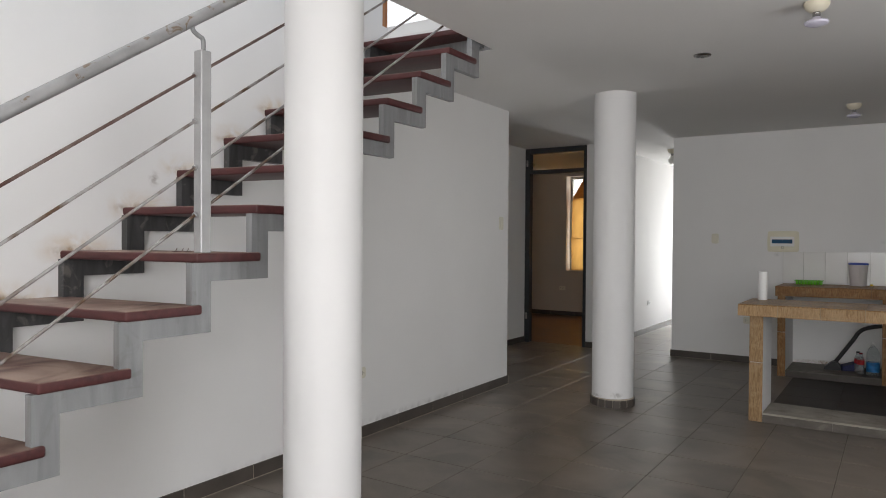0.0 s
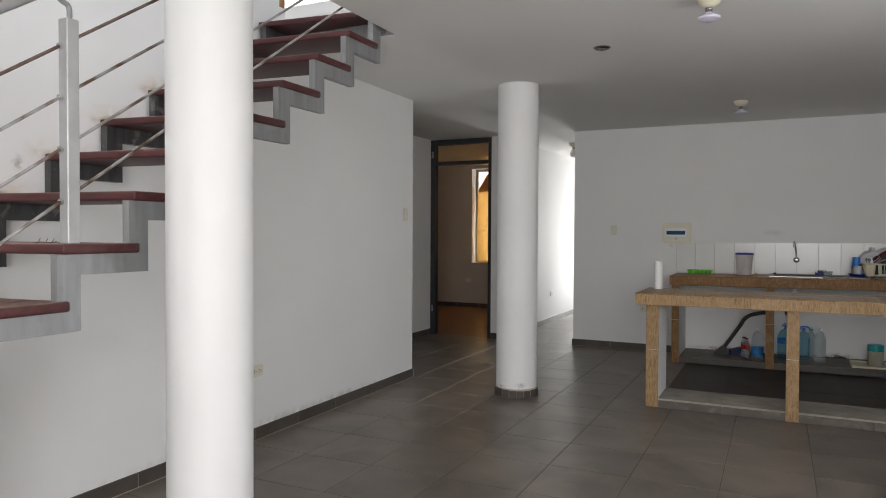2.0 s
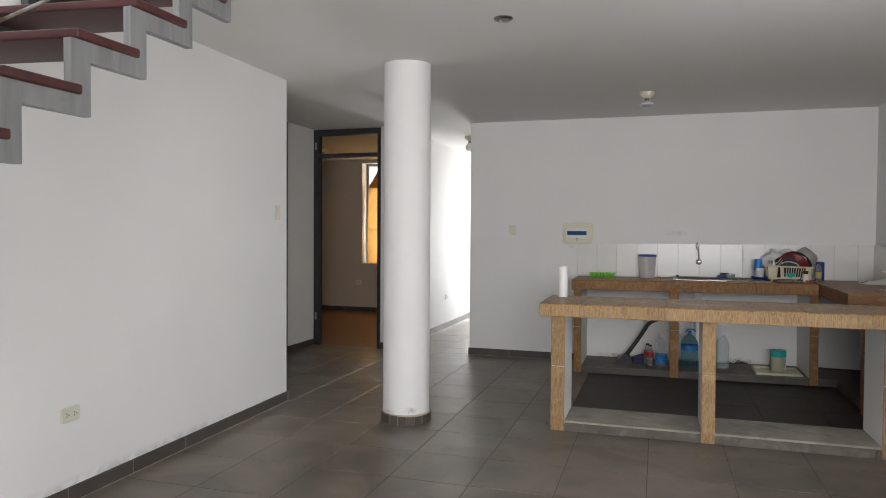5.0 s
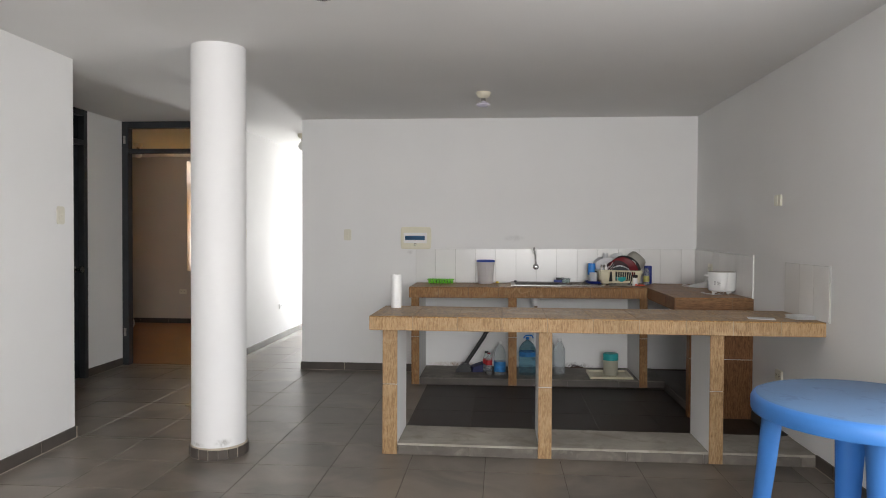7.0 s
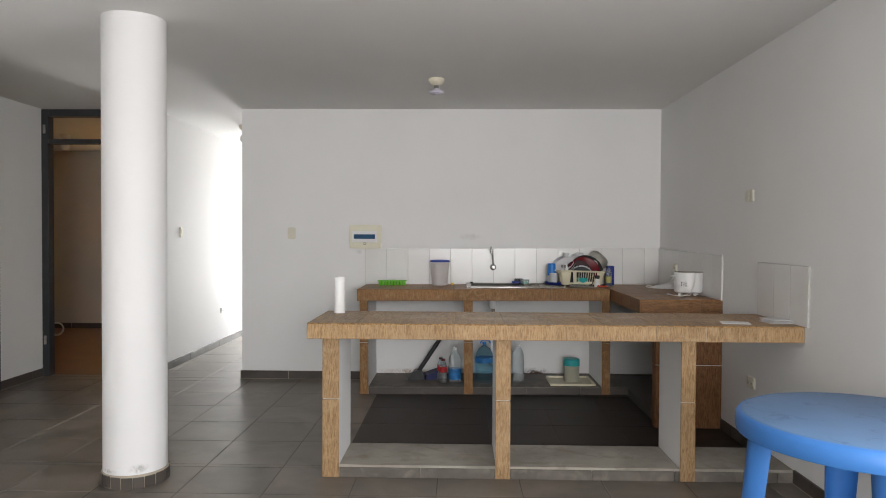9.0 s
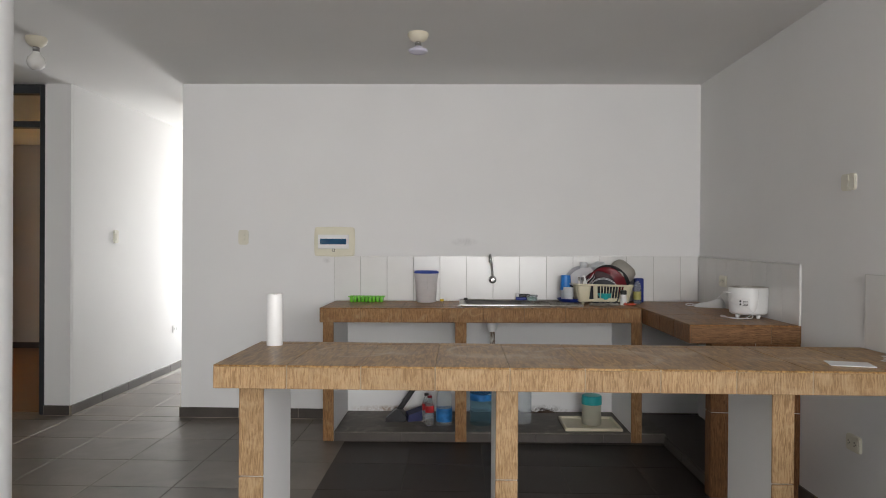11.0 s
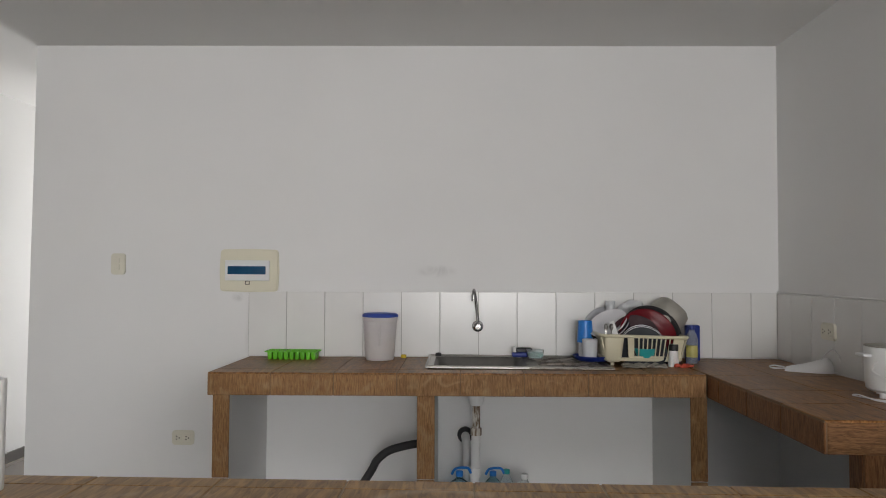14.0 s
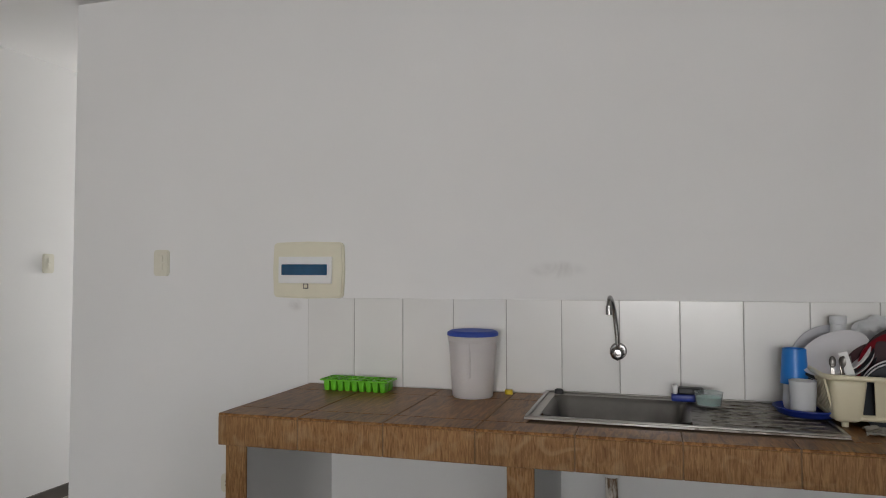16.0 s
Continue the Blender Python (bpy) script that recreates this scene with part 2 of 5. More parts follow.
M["wood_top2"] = material("dark_wood_look_tile_top", (0.32, 0.158, 0.058), 0.36, spec=0.15, dark=(0.13, 0.057, 0.02), scale=2.4, stretch=FLAT, fine=30, amount=0.8, bump=0.08, spread=0.2, lo=0.34, hi=0.64, dust=(RES, 5.0, 0.57, 0.72, 0.2), veins=((0.075, 0.03, 0.014), 1.6, (26, 2.2, 26), 0.04, 0.35))
M["base_tile"] = material("dusty_grey_base_tile", (0.15, 0.132, 0.112), 0.6, amount=0.4, scale=6, fine=60, bump=0.08, spread=0.2, dust=((0.26, 0.235, 0.2), 8.0, 0.5, 0.68, 0.4))
M["brown_grout"] = material("brown_grout", (0.20, 0.125, 0.07), 0.9, amount=0.3, scale=8, fine=120, bump=0.2)
M["tan_grout"] = material("tan_grout", (0.36, 0.29, 0.205), 0.9, amount=0.3, scale=8, fine=120, bump=0.2)
M["white_grout"] = material("white_grout", (0.50, 0.49, 0.46), 0.85, amount=0.35, scale=8, fine=120, bump=0.1)
M["pale_wall_grout"] = material("pale_wall_grout", (0.70, 0.69, 0.66), 0.8, amount=0.15, scale=8, fine=120, bump=0.1)
M["wall_tile"] = material("white_glazed_tile", (0.76, 0.755, 0.735), 0.21, amount=0.06, scale=4, fine=9, bump=0.06, spread=0.06)
M["rail_paint"] = material("worn_grey_rail_paint", (0.40, 0.40, 0.40), 0.42, metal=0.25, amount=0.25, scale=7, fine=70, bump=0.1)
M["handrail_paint"] = material("chipped_grey_handrail_paint", (0.38, 0.38, 0.38), 0.42, metal=0.25, amount=0.3, scale=7, fine=70, bump=0.1, dust=((0.17, 0.10, 0.05), 15.0, 0.60, 0.65, 0.75))
M["steel_paint"] = material("grey_painted_steel", (0.29, 0.295, 0.30), 0.42, metal=0.25, amount=0.28, scale=2.2, stretch=(9, 9, 1.2), fine=60, bump=0.12, dust=((0.15, 0.14, 0.13), 13.0, 0.58, 0.7, 0.3))
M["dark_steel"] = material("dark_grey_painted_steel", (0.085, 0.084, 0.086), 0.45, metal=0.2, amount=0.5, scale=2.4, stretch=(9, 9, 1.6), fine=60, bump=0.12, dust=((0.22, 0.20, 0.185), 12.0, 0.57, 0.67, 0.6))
M["rust_rod"] = material("rusted_steel_rod", (0.21, 0.16, 0.14), 0.55, metal=0.4, dark=(0.085, 0.04, 0.032), scale=12, fine=60, bump=0.15)
M["rod_steel"] = material("worn_steel_rod", (0.42, 0.41, 0.40), 0.45, metal=0.6, dark=(0.13, 0.08, 0.05), lo=0.36, hi=0.56, scale=9, fine=60, bump=0.1)
M["tread"] = material("oxblood_painted_wood", (0.088, 0.025, 0.025), 0.5, dark=(0.05, 0.013, 0.013), scale=4, stretch=(1, 8, 8), fine=40, amount=0.4, bump=0.12, spread=0.12, dust=((0.36, 0.265, 0.21), 4.0, 0.28, 0.62, 0.85), settled=True)
M["frame"] = material("dark_steel_frame", (0.035, 0.038, 0.042), 0.4, amount=0.25, scale=8, fine=60, bump=0.06)
M["door_dark"] = material("dark_door_leaf", (0.03, 0.034, 0.04), 0.25, amount=0.3, scale=5, fine=50, bump=0.05)
M["bed_floor"] = material("terracotta_floor", (0.26, 0.13, 0.065), 0.45, amount=0.3, scale=4, fine=50, bump=0.06, spread=0.1)
M["bed_wall"] = material("beige_wall_paint", (0.56, 0.51, 0.46), 0.8, amount=0.06, scale=1.5, fine=80, bump=0.1)
M["blue"] = material("blue_plastic", (0.042, 0.175, 0.49), 0.42, amount=0.12, scale=5, fine=90, bump=0.05)
M["plate"] = material("ivory_plastic", (0.72, 0.69, 0.55), 0.4, amount=0.06, scale=10, fine=90, bump=0.03)
M["switch_ivory"] = material("aged_ivory_plastic", (0.71, 0.685, 0.58), 0.4, amount=0.08, scale=10, fine=90, bump=0.03)
M["glass"] = material("clear_glass", (0.95, 0.97, 0.96), 0.03, amount=0.0, bump=0, transmission=1.0)
M["wood_frame"] = material("orange_wood_frame", (0.45, 0.2, 0.07), 0.45, dark=(0.3, 0.12, 0.04), scale=4, stretch=(10, 10, 1), fine=30, bump=0.1)

M["bright_sky"] = material("bright_hazy_sky", (0.8, 0.8, 0.8), 1.0, amount=0.0, bump=0)
glow = M["bright_sky"].node_tree.nodes["Principled BSDF"]
glow.inputs["Emission Color"].default_value, glow.inputs["Emission Strength"].default_value = (0.97, 0.99, 1.0, 1), 1.5


# ---------------------------------------------------------------- mesh helpers
def box(bm, x0, x1, y0, y1, z0, z1, bevel=0.0, seg=1):
    made = bmesh.ops.create_cube(bm, size=1.0)["verts"]
    for v in made:
        v.co = Vector(((x0 + x1) / 2 + v.co.x * (x1 - x0), (y0 + y1) / 2 + v.co.y * (y1 - y0), (z0 + z1) / 2 + v.co.z * (z1 - z0)))
    if bevel:
        edges = list({e for v in made for e in v.link_edges})
        bmesh.ops.bevel(bm, geom=edges, offset=bevel, segments=seg, affect="EDGES", profile=0.5)
    return bm


def cube(x0, x1, y0, y1, z0, z1, bevel=0.0, seg=1):
    return box(bmesh.new(), x0, x1, y0, y1, z0, z1, bevel, seg)


def lathe(profile, n=32, bm=None, at=(0, 0, 0)):
    """A body turned round the z axis from (radius, height) pairs."""
    bm = bm or bmesh.new()
    rings = []
    for r, z in profile:
        if r < 1e-6:
            rings.append([bm.verts.new((at[0], at[1], at[2] + z))])
        else:
            rings.append([bm.verts.new((at[0] + r * math.cos(2 * math.pi * i / n), at[1] + r * math.sin(2 * math.pi * i / n), at[2] + z)) for i in range(n)])
    for a, b in zip(rings, rings[1:]):
        for i in range(n):
            j = (i + 1) % n
            if len(a) == 1 and len(b) == 1:
                continue
            if len(a) == 1:
                bm.faces.new((a[0], b[j], b[i]))
            elif len(b) == 1:
                bm.faces.new((a[i], a[j], b[0]))
            else:
                bm.faces.new((a[i], a[j], b[j], b[i]))
    bmesh.ops.recalc_face_normals(bm, faces=bm.faces)
    return bm


def tube(points, r, n=12, bm=None):
    """A round bar along points."""
    bm = bm or bmesh.new()
    pts = [Vector(p) for p in points]
    rings = []
    side = None
    for i, p in enumerate(pts):
        d = (pts[min(i + 1, len(pts) - 1)] - pts[max(i - 1, 0)]).normalized()
        if side is None:
            side = d.orthogonal().normalized()
        side = (side - d * side.dot(d)).normalized()
        up = d.cross(side)
        rr = r[i] if isinstance(r, (list, tuple)) else r
        rings.append([bm.verts.new(p + rr * (math.cos(2 * math.pi * k / n) * side + math.sin(2 * math.pi * k / n) * up)) for k in range(n)])
    for a, b in zip(rings, rings[1:]):
        for k in range(n):
            bm.faces.new((a[k], a[(k + 1) % n], b[(k + 1) % n], b[k]))
    bm.faces.new(rings[0][::-1])
    bm.faces.new(rings[-1])
    bmesh.ops.recalc_face_normals(bm, faces=bm.faces)
    return bm


def curve_points(points, n=6):
    """A smooth line through points."""
    p = [Vector(q) for q in points]
    p = [p[0]] + p + [p[-1]]
    out = []
    for a, b, c, d in zip(p, p[1:], p[2:], p[3:]):
        for i in range(n):
            t = i / n
            out.append(0.5 * (2 * b + (c - a) * t + (2 * a - 5 * b + 4 * c - d) * t * t + (3 * b - a - 3 * c + d) * t ** 3))
    return out + [p[-1]]


def prism(outline, lo, hi, axis="x"):
    """A flat outline of (a, b) pairs drawn out along an axis."""
    bm = bmesh.new()
    put = {"x": lambda a, b, c: (c, a, b), "y": lambda a, b, c: (a, c, b), "z": lambda a, b, c: (a, b, c)}[axis]
    A = [bm.verts.new(put(a, b, lo)) for a, b in outline]
    B = [bm.verts.new(put(a, b, hi)) for a, b in outline]
    bm.faces.new(A)
    bm.faces.new(B[::-1])
    for i in range(len(A)):
        j = (i + 1) % len(A)
        bm.faces.new((A[i], A[j], B[j], B[i]))
    bmesh.ops.recalc_face_normals(bm, faces=bm.faces)
    return bm


def mesh_of(name, bm, mat, smooth=False):
    me = bpy.data.meshes.new(name)
    bm.to_mesh(me)
    bm.free()
    me.materials.append(M[mat])
    if smooth:
        me.shade_smooth()
        me.set_sharp_from_angle(angle=radians(40))
    return me


def part(name, bm, mat, parent, label="", smooth=False, at=None):
    ob = new(name, mesh_of(name, bm, mat, smooth))
    ob.parent = parent
    if at:
        ob.location = at
    return tagged(ob, label)


def thing(name, at, label, category, group="", rz=0.0):
    ob = new(name)
    ob.empty_display_size = 0.1
    ob.matrix_basis = pose(*at, 0, 0, rz)
    return tagged(ob, label, category, group)


def solid(name, bm, mat, label, category, smooth=False, at=(0, 0, 0), group=""):
    ob = new(name, mesh_of(name, bm, mat, smooth))
    ob.location = at
    return tagged(ob, label, category, group)


def structure(name, bm, mat, label="", category="", smooth=False):
    return tagged(new(name, mesh_of(name, bm, mat, smooth)), label, category, kind="structure")


laying = random.Random(7)


def pieces(name, parent, mat, cells, thick, normal, bevel=0.0015, uneven=0.0):
    """Tiles or slabs as objects of their own. cells: (u0, u1, v0, v1, w): a rectangle and the place of its back along normal."""
    cache = {}
    for u0, u1, v0, v1, w in cells:
        a, b = round(u1 - u0, 4), round(v1 - v0, 4)
        if a < 0.006 or b < 0.006:
            continue
        if (a, b) not in cache:
            t = abs(thick) / 2
            s = {"z": (a / 2, b / 2, t), "y": (a / 2, t, b / 2), "x": (t, a / 2, b / 2)}[normal]
            cache[a, b] = mesh_of(name, cube(-s[0], s[0], -s[1], s[1], -s[2], s[2], bevel), mat)
        ob = new(name, cache[a, b])
        ob.parent = parent
        u, v, c = (u0 + u1) / 2, (v0 + v1) / 2, w + thick / 2
        ob.location = {"z": (u, v, c), "y": (u, c, v), "x": (c, u, v)}[normal]
        if uneven:
            p, q = radians(laying.uniform(-uneven, uneven)), radians(laying.uniform(-uneven, uneven))
            ob.rotation_euler = {"z": (p, q, 0), "y": (p, 0, q), "x": (0, p, q)}[normal]


def cut(a, b, joints, gap=0.003):
    """Stretches between joints from a to b, with gaps."""
    at = [a] + sorted(j for j in joints if a + 0.01 < j < b - 0.01) + [b]
    return [(p + gap / 2, q - gap / 2) for p, q in zip(at, at[1:])]


# ---------------------------------------------------------------- the shell
R, H, LW = 3.853, 2.5, -0.827          # right wall, ceiling, stair wall
FRONT = -10.0
bm = cube(-4.2, R + 0.15, FRONT - 0.15, 6.0, -0.2, -0.0022)
floor = structure("floor", bm, "grout", "grey square tiled floor with thin joints", "floor")

LEAN = 0.015                            # the stair wall runs slightly askew


def wall_x(y):
    return LW + LEAN * (-2.456 - y)


UY0, UY1, UZ = -4.36, -3.3, 2.78         # opening upstairs
bm = prism([(LW - 0.15, -2.456), (LW, -2.456), (wall_x(FRONT), FRONT), (LW - 0.15, FRONT)], 0, UZ, "z")
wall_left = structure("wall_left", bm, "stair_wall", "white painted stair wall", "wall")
bm = prism([(LW - 0.15, UY0), (wall_x(UY0), UY0), (wall_x(FRONT), FRONT), (LW - 0.15, FRONT)], UZ, 5.4, "z")
structure("wall_left_upper", bm, "stair_wall", "white painted stair wall upstairs", "wall")
structure("wall_left_end", cube(LW - 0.15, LW, UY1, -2.456, UZ, 5.4), "wall", "white painted wall end upstairs", "wall")
# the gap from y -6.0 to -4.4 is for the added side window
bm = cube(R, R + 0.15, -4.4, 0.15, 0, H)
box(bm, R, R + 0.15, FRONT, -6.0, 0, H)
box(bm, R, R + 0.15, -6.0, -4.4, 0, 0.45)
box(bm, R, R + 0.15, -6.0, -4.4, 2.35, H)
wall_right = structure("wall_right", bm, "wall", "white painted kitchen side wall", "wall")
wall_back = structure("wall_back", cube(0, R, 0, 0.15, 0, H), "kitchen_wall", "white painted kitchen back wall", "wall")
bm = bmesh.new()
box(bm, LW, R, FRONT - 0.15, FRONT, 2.42, H)
box(bm, LW, 1.5, FRONT - 0.15, FRONT, 0, 2.42)
box(bm, 3.81, R, FRONT - 0.15, FRONT, 0, 2.42)
box(bm, 1.5, 3.81, FRONT - 0.15, FRONT, 0, 0.82)
structure("wall_front", bm, "wall", "white wall with a wide street window", "wall")
# passage to the patio and the bedroom wall
XC = -0.847
structure("wall_passage", cube(XC - 0.13, XC, 0.03, 5.4, 0, H), "wall", "white passage wall washed by daylight", "wall")
bm = bmesh.new()
box(bm, 0, 0.15, 0.15, 2.05, 0, H)
box(bm, 0, 0.15, 5.2, 5.4, 0, H)
box(bm, 0, 0.15, 2.05, 5.2, 2.42, H)
structure("wall_patio", bm, "wall", "white wall with a wide opening to the patio", "wall")
bm = bmesh.new()
box(bm, XC - 0.13, -0.75, 5.4, 5.55, 0, H)
box(bm, 0.05, 0.15, 5.4, 5.55, 0, H)
box(bm, -0.75, 0.05, 5.4, 5.55, 2.3, H)
structure("wall_passage_end", bm, "wall", "white wall with a doorway to the yard ending the passage", "wall")
bm = bmesh.new()
box(bm, -1.888 - 0.13, -1.888, -0.03, 0.16, 0, H)
box(bm, -1.045, XC - 0.13, 0.03, 0.16, 0, H)
box(bm, -3.9, -1.888 - 0.13, 0.03, 0.16, 0, H)
structure("wall_bedroom_door", bm, "wall", "white wall round the bedroom door", "wall")
structure("wall_stub", cube(-1.045, XC - 0.001, 0.0, 0.03, 0, H), "wall", "short white wall end beside the door", "wall")
bm = bmesh.new()
box(bm, -2.018, -1.888, -0.62, -0.03, 0, H)
box(bm, -2.018, -1.888, -2.6, -1.5, 0, H)
structure("wall_recess", bm, "wall", "white wall of the recess with a door", "wall")
structure("wall_recess_front", cube(-2.018, LW - 0.15, -2.75, -2.6, 0, H), "wall", "white wall closing the recess", "wall")
structure("wall_bath", cube(-3.3, -3.15, -2.6, 0.03, 0, H), "wall", "plain wall behind the dark door", "wall")
# bedroom
bm = bmesh.new()
box(bm, -3.9, -2.72, 3.27, 3.52, 0, H)
box(bm, -1.2, XC - 0.13, 3.27, 3.52, 0, H)
box(bm, -2.72, -1.2, 3.27, 3.52, 0, 0.79)
box(bm, -2.72, -1.2, 3.27, 3.52, 2.44, H)
structure("wall_bedroom_back", bm, "bed_wall", "beige bedroom wall with a window", "wall")
structure("backdrop_yard", cube(-3.9, -0.99, 4.6, 4.7, 0, 2.49), "bright_sky", "bright hazy daylight beyond the bedroom window", "sky")
structure("wall_bedroom_left", cube(-4.05, -3.9, 0.03, 3.52, 0, H), "bed_wall", "beige bedroom side wall", "wall")
structure("floor_bedroom", cube(-3.9, XC - 0.13, 0.1, 3.27, -0.012, 0.002), "bed_floor", "terracotta brown bedroom floor", "floor")
# ceiling, open over the stairs
SX, SY = 0.062, -4.34
bm = bmesh.new()
box(bm, SX, R, FRONT, 0.0, H, H + 0.2)
box(bm, LW, SX, SY, 0.0, H, H + 0.2)
box(bm, LW - 0.15, R, 0.0, 6.0, H, H + 0.2)
box(bm, -4.2, LW, -2.6, 0.0, H, H + 0.2)
box(bm, -4.2, LW - 0.15, 0.0, 6.0, H, H + 0.2)
structure("ceiling", bm, "ceiling", "white painted ceiling with an opening over the stairs", "ceiling")
# the floor above
PY, PZ = -4.3, 2.787
structure("wall_upper_right", cube(1.4, 1.55, FRONT, -1.0, H + 0.2, 5.4), "wall", "white upstairs wall", "wall")
bm = bmesh.new()
box(bm, LW, 1.4, -2.6, -2.45, H + 0.2, 5.4)
structure("wall_upper_back", bm, "wall", "white upstairs wall", "wall")
structure("backdrop", cube(-3.2, -3.05, -8.0, 5.0, H + 0.2, 8.0), "bright_sky", "bright hazy sky beyond the upstairs window", "sky")
structure("floor_upper", cube(LW - 0.14, 1.4, PY, -2.6, H + 0.2005, PZ), "wall", "white upstairs landing at the stair head", "floor")
structure("wall_upper_front", cube(LW - 0.15, 1.55, FRONT - 0.15, FRONT, H, 5.4), "wall", "white upstairs wall", "wall")

# columns
COLUMNS = ((0.257, -6.062, 0.155), (0.248, -2.66, 0.164))
for cx, cy, cr in COLUMNS:
    bm = lathe([(cr, 0.0), (cr, H)], 64)
    col = structure("column", bm, "column", "round white painted concrete column with tile foot", "column", True)
    col.location = (cx, cy, 0)

# ---------------------------------------------------------------- stairs
RISE, GO = 0.1935, 0.2845
Y0, Z0 = -6.131, 1.158


def step_y(k):
    return Y0 + GO * k


def step_z(k):
    return Z0 + RISE * k


stairs = thing("staircase", (-0.4, -7.6, 0), "open staircase of grey steel and oxblood wooden treads along the wall", "staircase")
off = Vector((0.4, 7.6, 0))


def stairs_part(name, bm, mat, label="", parent=None, smooth=False):
    bmesh.ops.translate(bm, verts=bm.verts, vec=off)
    return part(name, bm, mat, parent or stairs, label, smooth)


FIRST, LAST, BAND, POST_W = -5, 7, 0.071, 0.086


AFT = 0.013                              # the uprights stand a little behind the tread noses


def stringer(x0, x1):
    low, high = [], []
    for k in range(FIRST, LAST + 1):
        y, z = step_y(k), step_z(k)
        if k == FIRST:
            low += [(y - GO + AFT, 0.0), (y - GO + AFT, z)]
            high += [(y - GO + AFT - POST_W, 0.0)]
        else:
            low += [(step_y(k - 1) + AFT, z)]
        low += [(y + AFT, z)]
        high += [(y - GO + AFT - POST_W, z + BAND), (y + AFT - POST_W, z + BAND)]
    high += [(step_y(LAST) + AFT, step_z(LAST) + BAND)]
    return prism(low + high[::-1], x0, x1, "x")


stairs_part("stringer", stringer(-0.034, 0.0), "steel_paint", "grey painted steel sawtooth stringer")
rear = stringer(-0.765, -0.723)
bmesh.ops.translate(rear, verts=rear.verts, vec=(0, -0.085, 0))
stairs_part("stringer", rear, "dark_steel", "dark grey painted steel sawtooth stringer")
tread_me = None
for k in range(FIRST, LAST + 1):
    if tread_me is None:
        bm = cube(-0.79, 0.014, -0.345, -0.034, 0, 0.036, 0.009, 3)
        for v in bm.verts:
            v.co.y += 0.115 * min(v.co.x, 0)
        tread_me = mesh_of("tread", bm, "tread", True)
    ob = new("tread", tread_me)
    ob.parent = stairs
    ob.location = off + Vector((0, step_y(k), step_z(k) + BAND))

stairs_part("landing_plate", cube(-0.8, SX - 0.002, SY - 0.007, SY - 0.001, 2.503, 2.6), "steel_paint")

# railing
SL = RISE / GO
railing = thing("stair_railing", (-0.02, -6.405, 1.265), "grey steel stair railing with four thin rods", "railing")
ro = Vector((0.02, 6.405, -1.265))


def rail_part(name, bm, mat, label="", smooth=True):
    bmesh.ops.translate(bm, verts=bm.verts, vec=ro)
    return part(name, bm, mat, railing, label, smooth)


for k in (-4, 0):
    py = -6.405 + GO * k
    pz = 1.265 + RISE * k
    rail_part("post", cube(-0.045, 0.001, py - 0.043, py + 0.003, pz, pz + 0.76, 0.003), "rail_paint", "square grey steel post", False)
    rail_part("bent_pin", tube(curve_points([(-0.02, py - 0.02, pz + 0.74), (-0.02, py - 0.02, pz + 0.80), (-0.02, py - 0.045, pz + 0.815), (-0.02, py - 0.065, pz + 0.83), (-0.02, py - 0.07, pz + 0.875)]), 0.009), "steel_paint", "bent steel pin")
y_lo, y_hi = -7.9, -4.35
RODS = (1.940, 1.768, 1.593, 1.416)
for z in RODS:
    yh = min(y_hi, -6.405 + (3.6 - z) / SL)
    rail_part("rod", tube([(-0.03, y_lo, z + SL * (y_lo + 6.439)), (-0.03, yh, z + SL * (yh + 6.439))], 0.0058, 10), "rust_rod" if z > 1.9 else "rod_steel", "thin rusty steel rod" if z > 1.9 else "thin worn grey steel rod")
for k in (-4, 0):                          # welded collars where the rods meet the posts
    py = -6.405 + GO * k
    for z in RODS:
        for y in (py - 0.05, py + 0.004):
            zz = z + SL * (y + 6.439)
            rail_part("collar", tube([(-0.03, y, zz), (-0.03, y + 0.006, zz + SL * 0.006)], 0.0115, 10), "rail_paint")
rail_part("handrail", tube([(-0.02, y_lo, 2.142 + SL * (y_lo + 6.452)), (-0.02, y_hi - 0.3, 2.142 + SL * (y_hi - 0.3 + 6.452))], 0.0225, 20), "handrail_paint", "round grey steel handrail with chipped paint")

# scrap of twisted wire left on a tread by the post
wire = thing("wire_scrap", (-0.085, -6.47, 1.2655), "short scrap of twisted rusty wire on a stair tread", "wire", rz=35)
part("strand", tube(curve_points([(-0.035, 0, 0.003), (-0.015, 0.003, 0.005), (0.008, -0.002, 0.003), (0.036, 0.002, 0.006)], 5), 0.0016, 8), "rust_rod", wire, smooth=True)
for x in (-0.022, 0.002, 0.022):
    part("barb", tube([(x - 0.003, -0.006, 0.001), (x, 0.0, 0.007), (x + 0.004, 0.003, 0.017)], 0.0014, 6), "rust_rod", wire, smooth=True)

# ---------------------------------------------------------------- island and counters (masonry clad in wood-look tile)
IX0, IY0, IY1, IZ = 1.195, -2.69, -2.078, 0.866
island = thing("island_counter", (2.5, -2.4, 0), "masonry island counter clad in wood-look tile", "counter")


def ipart(name, bm, mat, label="", parent=None, base=(2.5, -2.4, 0), smooth=False):
    bmesh.ops.translate(bm, verts=bm.verts, vec=-Vector(base))
    return part(name, bm, mat, parent or island, label, smooth)


ipart("slab", cube(IX0 + 0.0025, R - 0.002, IY0 + 0.0025, IY1 - 0.002, 0.782, IZ - 0.002), "tan_grout", "slab body with pale joints")
for x0, x1 in ((1.265, 1.357), (2.22, 2.302), (3.23, 3.31)):
    ipart("partition", cube(x0 + 0.004, x1 - 0.002, -2.597, -2.18, 0, 0.782), "wall", "white plastered partition")
ipart("base", cube(1.357, R - 0.002, -2.59, -2.19, 0, 0.068), "cement", "bare cement base")

